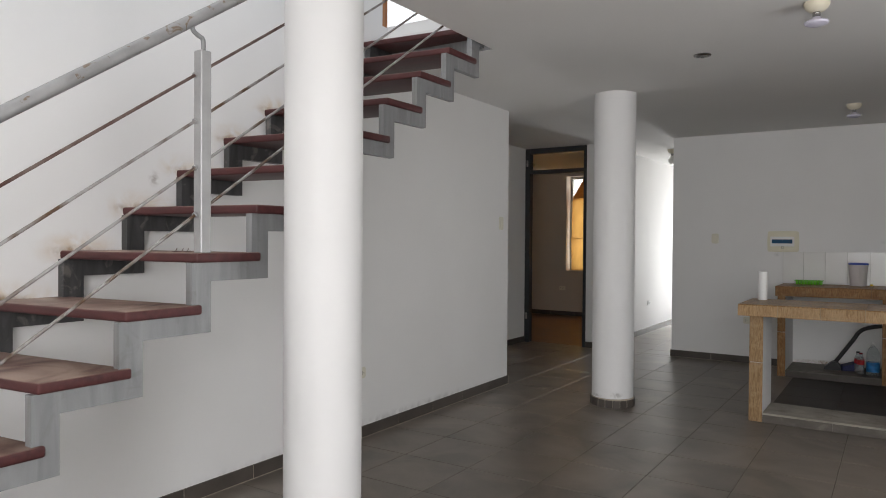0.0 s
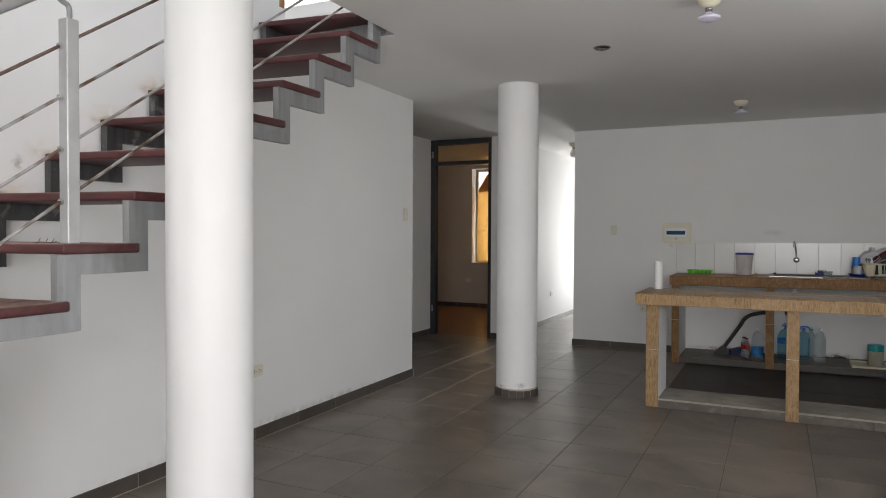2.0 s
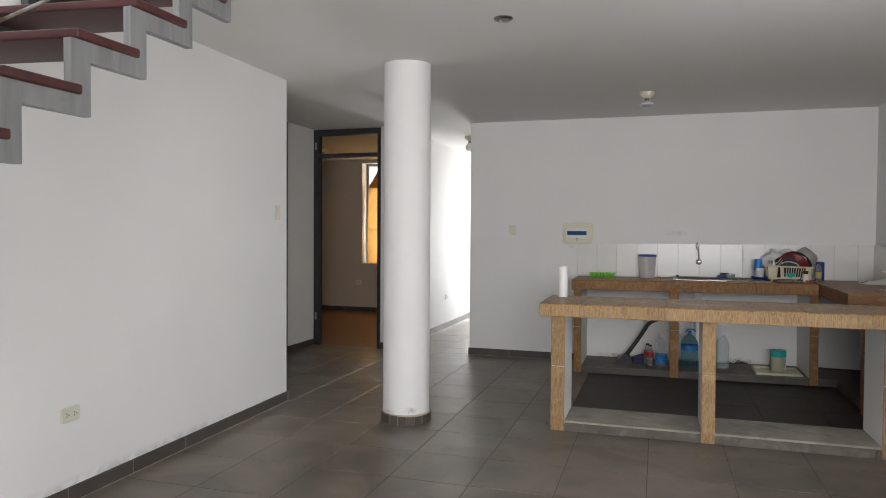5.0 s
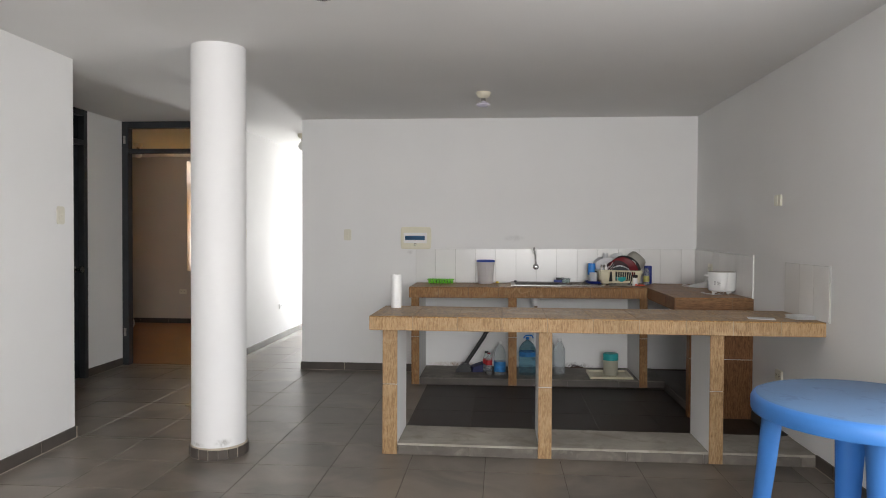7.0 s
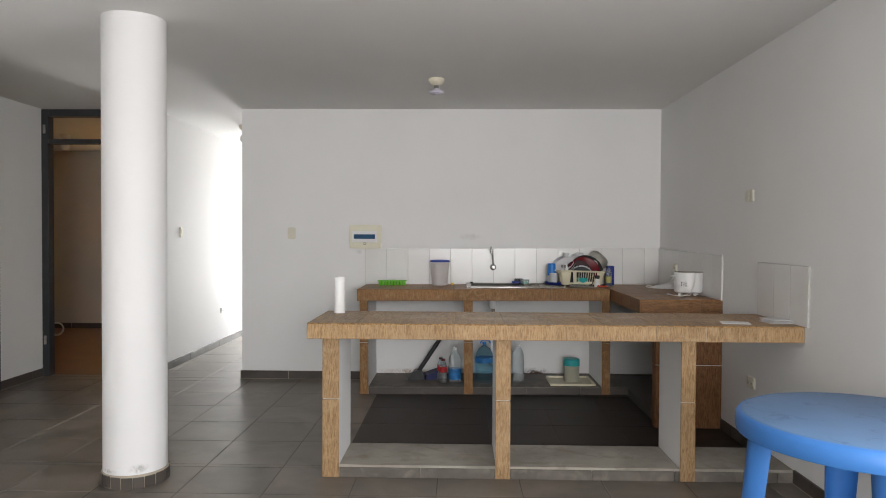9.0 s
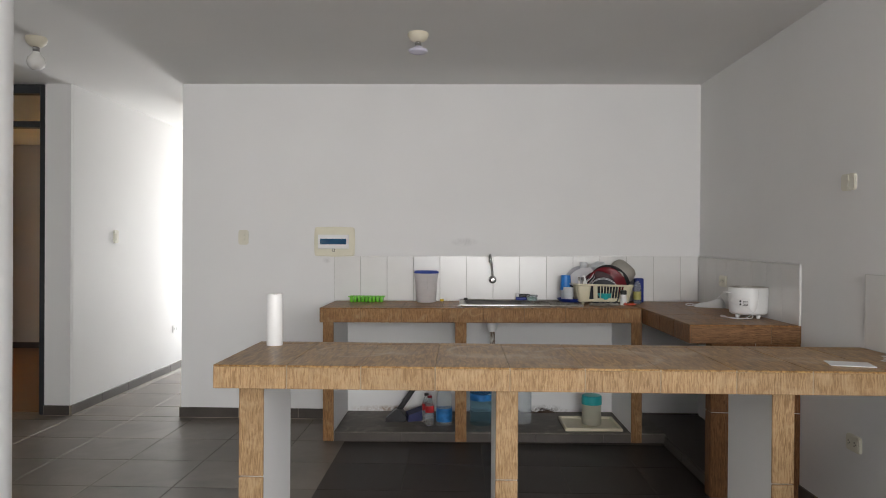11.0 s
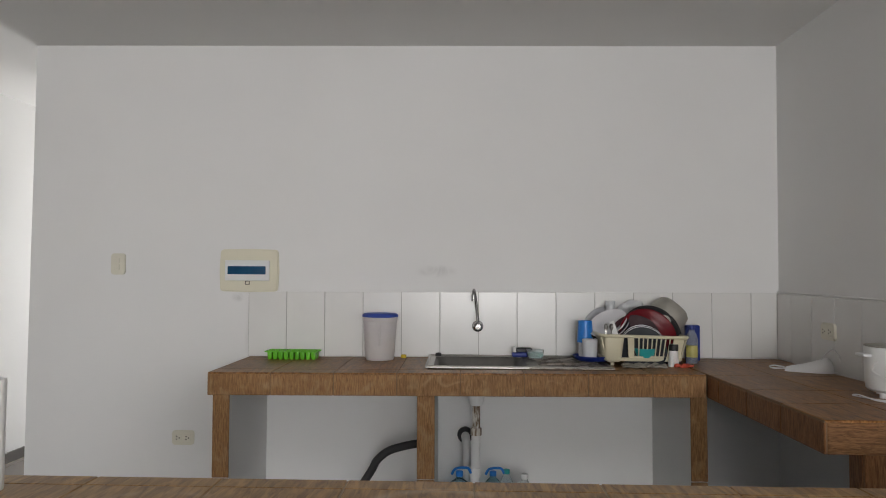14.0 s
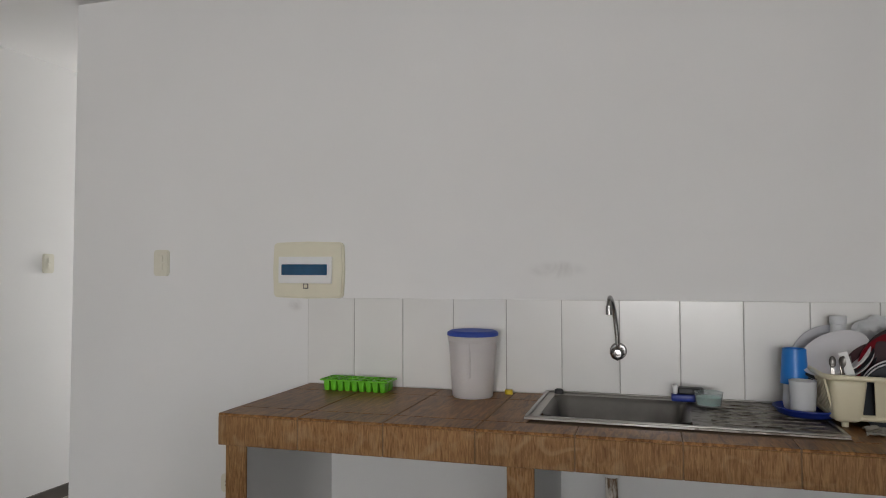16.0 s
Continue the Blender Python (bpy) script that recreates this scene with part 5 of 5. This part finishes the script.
kn.matrix_basis = pose(2.985, -0.31, k + 0.06, -14, -14, 0)
part("blade", cube(-0.012, 0.012, -0.002, 0.002, 0.0, 0.15, 0.0015), "white_plastic", kn)
solid("jug", lathe([(0, 0), (0.05, 0), (0.062, 0.02), (0.062, 0.15), (0.05, 0.2), (0.022, 0.225), (0.022, 0.25), (0.024, 0.252), (0.024, 0.275), (0, 0.276)], 36), "frosted", "frosted plastic bottle behind the rack", "bottle", True, (2.985, -0.078, k + 0.016))
bag = bmesh.new()
bmesh.ops.create_icosphere(bag, subdivisions=4, radius=0.07)
for v in bag.verts:
    n = noise.noise(v.co * 28)
    v.co *= 1 + 0.22 * n
    v.co.z *= 0.7
    v.co.y *= 0.5
solid("plastic_bag", bag, "frosted", "crumpled clear plastic bag behind the dishes", "bag", False, (3.1, -0.062, k + 0.243))

oil = thing("soap_bottle", (3.342, -0.22, CZ), "clear washing-up bottle with a yellow label and dark blue cap", "bottle")
part("body", lathe([(0, 0), (0.024, 0), (0.027, 0.004), (0.027, 0.11), (0.02, 0.14), (0.011, 0.152), (0.011, 0.162), (0, 0.162)], 32), "pet", oil, smooth=True)
part("label", lathe([(0.0274, 0.03), (0.0274, 0.085)], 32), "label_yellow", oil, "yellow label", True)
part("cap", lathe([(0, 0.160), (0.013, 0.160), (0.013, 0.18), (0, 0.181)], 20), "blue_dark", oil, "dark blue cap", True)
solid("soap_box", cube(-0.033, 0.033, -0.022, 0.022, 0, 0.175, 0.008, 2), "blue_dark", "navy blue box standing by the wall", "box", True, (3.378, -0.115, CZ))
sh = thing("salt_shaker", (3.215, -0.35, CZ), "glass salt shaker with a dark cap", "shaker")
part("jar", lathe([(0, 0), (0.023, 0), (0.025, 0.004), (0.019, 0.075), (0, 0.075)], 28), "white_plastic", sh, smooth=True)
part("cap", lathe([(0, 0.073), (0.021, 0.073), (0.022, 0.098), (0.019, 0.102), (0, 0.102)], 28), "black", sh, "dark cap", True)


def crumpled(name, at, sx, sy, h, mat, label, category, seed, n=26, thick=0.004):
    bm = bmesh.new()
    grid = [[None] * (n + 1) for _ in range(n + 1)]
    for i in range(n + 1):
        for j in range(n + 1):
            u, v = i / n * 2 - 1, j / n * 2 - 1
            e = 1 + 0.25 * noise.noise(Vector((u * 1.5, v * 1.5, seed)))
            z = h * abs(noise.noise(Vector((u * 2.2, v * 2.2, seed + 5)))) + 0.35 * h * abs(noise.noise(Vector((u * 6, v * 6, seed + 9))))
            grid[i][j] = bm.verts.new((u * sx * e, v * sy * e, z + thick))
    for i in range(n):
        for j in range(n):
            bm.faces.new((grid[i][j], grid[i + 1][j], grid[i + 1][j + 1], grid[i][j + 1]))
    ext = bmesh.ops.extrude_face_region(bm, geom=bm.faces[:])
    for q in ext["geom"]:
        if isinstance(q, bmesh.types.BMVert):
            q.co.z = max(0.0, q.co.z - thick)
    bmesh.ops.recalc_face_normals(bm, faces=bm.faces)
    return solid(name, bm, mat, label, category, True, at)


crumpled("rag", (3.075, -0.385, CZ), 0.095, 0.035, 0.02, "rag", "crumpled grey dish rag by the sink", "rag", 2.0)
crumpled("dirt_crumbs", (2.7, -0.03, 0.062), 0.11, 0.018, 0.03, "dirt", "dark flaking dirt along the foot of the wall", "dirt", 11.0)
crumpled("pouch", (3.25, -0.375, CZ), 0.04, 0.026, 0.026, "orange_red", "small orange-red pouch beside the shaker", "pouch", 7.0)

# rice cooker
rc = thing("rice_cooker", (3.742, -1.14, CZ), "white electric rice cooker without its lid", "rice cooker", rz=-20)
part("body", lathe([(0, 0.02), (0.10, 0.02), (0.112, 0.03), (0.115, 0.05), (0.118, 0.175), (0.114, 0.18), (0.108, 0.176), (0.105, 0.05), (0, 0.05)], 64), "white_plastic", rc, smooth=True)
part("inner_pot", lathe([(0.101, 0.06), (0.104, 0.178), (0.117, 0.181), (0.118, 0.184), (0.102, 0.184), (0.098, 0.06), (0, 0.058)], 64), "aluminium", rc, "aluminium inner pot", True)
for a in (15, 195):
    c, s = math.cos(radians(a)), math.sin(radians(a))
    h = part("handle", cube(0.112, 0.145, -0.035, 0.035, 0.145, 0.155, 0.004, 2), "white_plastic", rc, smooth=True)
    h.matrix_basis = pose(0, 0, 0, 0, 0, a)
for a in (40, 130, 220, 310):
    part("foot", lathe([(0, 0), (0.012, 0), (0.013, 0.022), (0, 0.022)], 14), "white_plastic", rc, smooth=True, at=(0.085 * math.cos(radians(a)), 0.085 * math.sin(radians(a)), 0))
pl = part("control_plate", cube(-0.034, 0.034, -0.008, 0.0, -0.028, 0.028, 0.004, 2), "white_plastic", rc, "white control plate")
pl.matrix_basis = pose(-0.03, -0.1115, 0.09, 0, 0, -14)
for z in (-0.006, 0.012):
    part("light", lathe([(0, 0), (0.006, 0), (0.005, 0.003), (0, 0.003)], 12), "black", pl, smooth=True).matrix_basis = pose(-0.018, -0.008, z, 90, 0, 0)
for z in (-0.014, -0.006, 0.002, 0.01):
    part("print", cube(-0.004, 0.028, -0.0086, -0.008, z, z + 0.003), "rubber", pl)
cord = curve_points([(-0.09, -0.10, 0.135), (-0.105, -0.09, 0.10), (-0.07, -0.12, 0.08), (0.0, -0.135, 0.06), (0.02, -0.15, 0.012), (-0.03, -0.165, 0.005), (-0.08, -0.15, 0.005), (-0.13, -0.10, 0.004), (-0.165, -0.05, 0.004), (-0.15, -0.09, 0.012), (-0.10, -0.16, 0.004), (-0.02, -0.17, 0.008), (0.04, -0.13, 0.06), (0.055, -0.119, 0.14), (0.05, -0.116, 0.178)], 6)
part("cord", tube(cord, 0.0021, 8), "white_plastic", rc, "thin white cord", True)

rc.scale = (0.9, 0.9, 0.95)

# white hand appliance lying near the corner
ir = thing("hand_mixer", (3.745, -0.505, CZ), "white plastic hand appliance lying with its cord", "appliance", rz=-25)
bm = bmesh.new()
rings = []
for x, w, h2 in ((-0.09, 0.010, 0.008), (-0.084, 0.022, 0.018), (-0.06, 0.032, 0.026), (-0.02, 0.038, 0.034), (0.02, 0.041, 0.046), (0.055, 0.041, 0.06), (0.075, 0.038, 0.064), (0.09, 0.03, 0.05), (0.097, 0.018, 0.028), (0.099, 0.006, 0.01)):
    rings.append([bm.verts.new((x, w * math.cos(radians(a)), h2 * max(0.0, math.sin(radians(a))) if a <= 180 else 0.0)) for a in range(0, 181, 15)])
for a, b2 in zip(rings, rings[1:]):
    for i in range(len(a) - 1):
        bm.faces.new((a[i], a[i + 1], b2[i + 1], b2[i]))
    bm.faces.new((a[0], b2[0], b2[-1], a[-1]))
bm.faces.new(rings[0])
bm.faces.new(rings[-1][::-1])
bmesh.ops.recalc_face_normals(bm, faces=bm.faces)
part("shell", bm, "white_plastic", ir, smooth=True)
part("cord", tube(curve_points([(0.05, -0.01, 0.055), (0.075, -0.02, 0.09), (0.1, -0.03, 0.1), (0.122, -0.03, 0.06), (0.115, -0.01, 0.006), (0.05, 0.06, 0.004), (-0.06, 0.06, 0.004), (-0.13, 0.04, 0.004), (-0.15, 0.02, 0.012), (-0.13, 0.0, 0.02), (-0.09, 0.0, 0.015)], 6), 0.0032, 8), "white_plastic", ir, "white cord", True)

# papers on the island
def sheet(at, w, d, rz, n, label):
    p = thing("papers", at, label, "papers", rz=rz)
    for i in range(n):
        bm = cube(-w / 2, w / 2, -d / 2, d / 2, 0.0015 + 0.006 * i, 0.004 + 0.006 * i)
        o = part("sheet", bm, "paper", p)
        o.matrix_basis = pose(0.006 * math.sin(3 * i), 0.008 * math.cos(2 * i), 0, 0, 0, 4 * math.sin(5 * i))
    return p


sheet((3.54, -2.55, IZ), 0.15, 0.11, -14, 1, "white printed card lying on the island")
sheet((3.78, -2.52, IZ), 0.12, 0.14, 8, 4, "small stack of white papers by the tiled end")


# ---------------------------------------------------------------- things under the sink counter
BZ = 0.062


def bottle(name, at, r, h, mat, cap, label, band=None, liquid=None):
    b2 = thing(name, at, label, "bottle")
    ridg = [(0, 0), (r * 0.82, 0), (r * 0.95, 0.008)]
    for i in range(8):
        z = 0.02 + i * h * 0.075
        ridg += [(r, z), (r * 0.965, z + h * 0.037)]
    part("body", lathe(ridg + [(r, h * 0.64), (r * 0.94, h * 0.72), (r * 0.62, h * 0.84), (0.016, h * 0.91), (0.014, h * 0.955), (0, h * 0.955)], 32), mat, b2, smooth=True)
    part("cap", lathe([(0, h * 0.94), (0.0165, h * 0.94), (0.0165, h), (0.014, h + 0.002), (0, h + 0.002)], 20), cap, b2, "plastic cap", True)
    if band:
        part("label", lathe([(r + 0.001, h * band[1]), (r + 0.001, h * band[2])], 32), band[0], b2, "printed label", True)
    if liquid:
        part("liquid", lathe([(0, 0.004), (r * 0.9, 0.006), (r * 0.9, h * liquid[1]), (0, h * liquid[1])], 24), liquid[0], b2, "drink", True)
    return b2


bottle("soda_bottle", (1.885, -0.40, BZ), 0.031, 0.205, "pet", "red", "small soda bottle with a red label", ("label_red", 0.46, 0.68), ("cola", 0.2))
bottle("soda_bottle", (1.86, -0.33, BZ), 0.031, 0.205, "pet", "black", "small soda bottle with a dark cap", ("label_red", 0.46, 0.68), ("cola", 0.1))
bottle("water_bottle", (1.985, -0.40, BZ), 0.055, 0.305, "pet", "white_plastic", "large clear water bottle with a blue label", ("label_blue", 0.12, 0.42))
jug = bottle("water_jug", (2.24, -0.35, BZ), 0.078, 0.35, "pet_blue", "blue_cup", "big blue-tinted water jug on the base", ("label_blue", 0.5, 0.62))
bottle("water_bottle", (2.54, -0.33, BZ), 0.05, 0.335, "pet", "white_plastic", "empty clear bottle without a label")
jug2 = bottle("water_bottle", (2.40, -0.22, BZ), 0.06, 0.315, "pet_blue", "blue_cup", "blue-tinted bottle behind the pipe")
for b3, z in ((jug, 0.35), (jug2, 0.315)):
    part("grip", tube(curve_points([(-0.035, -0.01, z - 0.012), (-0.02, -0.01, z + 0.012), (0.01, 0, z + 0.016), (0.04, 0.005, z + 0.012), (0.052, 0.008, z - 0.01)], 5), 0.006, 8), "blue_cup", b3, "blue carrying grip", True)
bottle("water_bottle", (2.47, -0.13, BZ), 0.045, 0.3, "pet", "teal", "clear bottle with a teal cap by the wall")

st = thing("serving_tray", (3.02, -0.38, BZ), "cream plastic tray on the cement base", "tray")
part("bottom", cube(-0.17, 0.17, -0.15, 0.15, 0, 0.018, 0.003), "cream", st)
for a, b2, c, d in ((-0.19, 0.19, -0.17, -0.15), (-0.19, 0.19, 0.15, 0.17), (-0.19, -0.17, -0.15, 0.15), (0.17, 0.19, -0.15, 0.15)):
    part("border", cube(a, b2, c, d, 0.004, 0.032, 0.006, 2), "cream", st, smooth=True)
st.matrix_basis = pose(2.985, -0.37, BZ, 0, 0, 0)
jar = thing("storage_jar", (3.0, -0.37, BZ + 0.008), "translucent storage jar with a teal lid standing on the tray", "jar")
jar.location = (3.0, -0.36, BZ + 0.018)
part("body", lathe([(0, 0), (0.06, 0), (0.064, 0.006), (0.066, 0.14), (0.063, 0.14), (0.06, 0.006), (0, 0.006)], 36), "cloudy", jar, smooth=True)
part("lid", lathe([(0, 0.198), (0.062, 0.198), (0.068, 0.192), (0.069, 0.138), (0.066, 0.138), (0.064, 0.19), (0, 0.192)], 36), "teal", jar, "teal lid", True)

coil = thing("cable_coil", (-3.22, 2.5, 0), "coil of white cable on the bedroom floor", "cable", rz=20)
for i, r in enumerate((0.088, 0.08, 0.071)):
    loop = [(r * math.cos(radians(a)), 0.012 * i + 0.006 * math.sin(radians(2 * a)), 0.092 + r * math.sin(radians(a))) for a in range(0, 375, 15)]
    part("loop", tube(loop, 0.0038, 8), "white_plastic", coil, smooth=True)

vac = thing("vacuum_hose", (1.66, -0.27, BZ), "black vacuum tube with a floor nozzle leaning under the counter", "vacuum tube")
part("nozzle", prism([(-0.09, 0.0), (0.05, 0.0), (0.06, 0.03), (0.02, 0.085), (-0.02, 0.085), (-0.085, 0.03)], -0.05, 0.05, "y"), "black", vac)
part("tube", tube(curve_points([(0.0, 0, 0.07), (0.04, -0.01, 0.13), (0.165, -0.03, 0.325), (0.195, -0.03, 0.38), (0.25, -0.03, 0.425), (0.33, -0.03, 0.45), (0.392, -0.03, 0.462)], 6), 0.019, 14), "rubber", vac, smooth=True)
pan = thing("dustpan", (1.80, -0.24, BZ), "navy plastic dustpan on the base", "dustpan", rz=15)
part("pan", prism([(-0.09, 0.0), (0.09, 0.0), (0.08, 0.06), (0.03, 0.085), (-0.08, 0.05)], -0.06, 0.06, "y"), "navy_dull", pan)
part("grip", tube([(0.05, 0, 0.07), (0.1, 0.03, 0.12)], 0.012, 10), "navy_dull", pan, smooth=True)


# ---------------------------------------------------------------- plastic table
def plastic_table(at, r):
    tb = thing("plastic_table", at, "round blue plastic table with splayed legs", "table")
    part("tabletop", lathe([(0, 0.6945), (r - 0.04, 0.695), (r - 0.022, 0.65), (r - 0.004, 0.65), (r, 0.662), (r, 0.70), (r - 0.008, 0.714), (r - 0.02, 0.719), (0, 0.7195)], 96), "blue", tb, smooth=True)
    part("worn_face", lathe([(0, 0.7225), (r - 0.03, 0.7225), (r - 0.022, 0.7205), (r - 0.02, 0.7192)], 96), "blue_worn", tb, "scuffed greyish blue top face", True)
    for i in range(4):
        a = radians(74 + 90 * i)
        bm = bmesh.new()
        rings = []
        for z, rad, w in ((0.69, r - 0.075, 0.066), (0.4, r - 0.04, 0.057), (0.0, r + 0.015, 0.042)):
            ring = []
            for k2 in range(9):
                q = radians(-80 + 20 * k2)
                ring.append(bm.verts.new((rad + w * 1.15 * math.cos(q) - 0.05, w * math.sin(q) / math.sin(radians(80)), z)))
            rings.append(ring)
        for p, q in zip(rings, rings[1:]):
            for k2 in range(8):
                bm.faces.new((p[k2], p[k2 + 1], q[k2 + 1], q[k2]))
        ext = bmesh.ops.extrude_face_region(bm, geom=bm.faces[:])
        bmesh.ops.translate(bm, verts=[v for v in ext["geom"] if isinstance(v, bmesh.types.BMVert)], vec=(-0.012, 0, 0))
        bmesh.ops.recalc_face_normals(bm, faces=bm.faces)
        part("leg", bm, "blue", tb, smooth=True).matrix_basis = pose(0, 0, 0, 0, 0, math.degrees(a))
    return tb


plastic_table((3.425, -3.99, 0), 0.42)


# ---------------------------------------------------------------- skirting and small marks
def skirt(name, normal, face, thick, a, b, label):
    s = tagged(thing(name, (0, 0, 0), label, "skirting"), kind="structure")
    joints = [a + 0.449 * i for i in range(1, int((b - a) / 0.449) + 1)]
    pieces("skirting_tile", s, "skirting", [(p, q, 0.0, 0.075, face) for p, q in cut(a, b, joints, 0.004)], thick, normal, 0.0015)
    lo, hi = sorted((face, face + thick * 0.8))
    put = (lambda x0, x1, y0, y1, z0, z1: cube(x0, x1, y0, y1, z0, z1)) if normal == "x" else (lambda x0, x1, y0, y1, z0, z1: cube(y0, y1, x0, x1, z0, z1))
    part("joint_mortar", put(lo, hi, a, b, 0.001, 0.073), "light_grout", s)
    lo, hi = sorted((face, face + thick * 1.3))
    part("floor_mortar", put(lo, hi, a, b, -0.001, 0.0025), "light_grout", s)
    return s


sk = skirt("baseboard_1", "x", 0.0, 0.012, FRONT + 2.456, 0.0, "grey tile skirting along the stair wall")
sk.matrix_basis = pose(LW, -2.456, 0, 0, 0, math.degrees(math.atan(LEAN)))
skirt("baseboard_2", "y", -2.456, 0.012, LW - 0.15, LW + 0.012, "grey tile skirting at the wall end")
skirt("baseboard_3", "y", 0.0, -0.012, -0.012, 1.186, "grey tile skirting along the kitchen wall")
skirt("baseboard_4", "x", 0.0, -0.012, 0.0, 2.05, "grey tile skirting in the passage")
skirt("baseboard_5", "x", XC, 0.012, 0.0, 5.4, "grey tile skirting along the passage wall")
skirt("baseboard_6", "y", 0.0, -0.012, -1.045, XC, "grey tile skirting beside the door")
skirt("baseboard_7", "x", -1.888, 0.012, -0.615, 0.0, "grey tile skirting in the recess")
skirt("baseboard_8", "x", R, -0.012, FRONT, -2.6, "grey tile skirting along the side wall")
skirt("baseboard_9", "x", R, -0.012, -2.185, SY0, "grey tile skirting behind the island")
skirt("baseboard_10", "y", 3.27, -0.012, -3.9, -0.98, "dark skirting in the bedroom")
skirt("baseboard_11", "y", 0.0, -0.012, 3.44, R, "grey tile skirting under the side counter")

for cx, cy, cr in COLUMNS:
    f = tagged(thing("trim_column_foot", (cx, cy, 0), "ring of grey tiles round the column foot", "skirting"), kind="structure")
    n = 18
    w = 2 * (cr + 0.013) * math.sin(math.pi / n)
    me = mesh_of("foot_tile", cube(cr - 0.002, cr + 0.012, -w / 2 + 0.0028, w / 2 - 0.0028, 0, 0.062, 0.0015), "skirting")
    for i in range(n):
        o = new("foot_tile", me)
        o.parent = f
        o.matrix_basis = pose(0, 0, 0.004 * math.sin(7 * i), 0, 0, 360 * i / n + 0.8 * math.sin(5 * i))
    part("mortar", lathe([(cr, 0.0), (cr + 0.0085, 0.0), (cr + 0.0085, 0.064), (cr + 0.002, 0.07), (cr, 0.07)], 48), "light_grout", f)

drain = thing("floor_drain", (-0.44, -1.54, 0), "small round metal floor drain", "drain")
part("cover", lathe([(0, 0.003), (0.045, 0.003), (0.05, 0.001), (0.05, 0.0)], 24), "steel", drain, smooth=True)

# the sink counter rises slightly towards the side wall
TILT = 0.0067


def rise(x):
    return TILT * max(0.0, x - CX0)


for o in [q for q in scene.objects if q.parent is None and 1.2 < q.location.x < 3.84 and -1.5 < q.location.y < -0.005 and 0.87 < q.location.z < 1.3]:
    o.location.z += rise(o.location.x)
counter.matrix_basis = pose(cb[0], cb[1], rise(cb[0]), 0, -math.degrees(TILT), 0)
splash.matrix_basis = pose(2.5, 0, 0.886 + rise(2.5), 0, -math.degrees(TILT), 0)
side.scale = (1, 1, (CZ + 0.0145) / CZ)
splash2.matrix_basis = pose(R, -0.0, 0.886 + 0.0145, math.degrees(0.012), 0, 0) @ pose(0, -0.77, 0)


# ---------------------------------------------------------------- tiles of the floors
KX0, KX1, KY0, KY1 = 1.33, 3.43, -2.19, -0.6
kitchen_floor = structure("floor_kitchen", cube(KX0, R, KY0, SY0 + 0.01, -0.0115, 0.0006), "grout", "charcoal tiled strip between the counters", "floor")
structure("floor_kitchen_inner", cube(KX0, KX1, SY0 + 0.01, KY1, -0.0115, 0.0006), "grout", "charcoal tiled strip before the sink", "floor")
kc = [(a, b, c, d, -0.002) for a, b in cut(KX0, KX1, [1.78, 2.23, 2.68, 3.13]) for c, d in cut(KY0, KY1, [-1.06, -1.51, -1.96])]
kc += [(KX1 + 0.002, R - 0.012, c, d, -0.002) for c, d in cut(KY0, SY0, [-1.8])]
pieces("tile", kitchen_floor, "dark_tile", kc, 0.0055, "z", 0.0008)

JX = [0.108 + 0.449 * i for i in range(-9, 10)]
JY = [-0.588 - 0.4555 * i for i in range(-14, 22)]
cells = []
WALL_END, JOINT = -2.456, 0.108 - 2 * 0.449    # the tiling runs on past the end of the stair wall
for x0, x1, y0, y1 in ((LW, R, FRONT, WALL_END), (JOINT, R, WALL_END, 0.0), (-2.02, JOINT, WALL_END, 0.0), (-2.02, LW - 0.15, -2.6, WALL_END), (-2.02, -1.045, 0.0, 0.1), (XC, 0.15, 0.0, 5.4)):
    for a, b in cut(x0, x1, JX, 0.004):
        for c, d in cut(y0, y1, JY, 0.004):
            cells.append((a, b, c, d, -0.012))
pieces("tile", floor, "floor_tile", cells, 0.012, "z", 0.0014, 0.12)
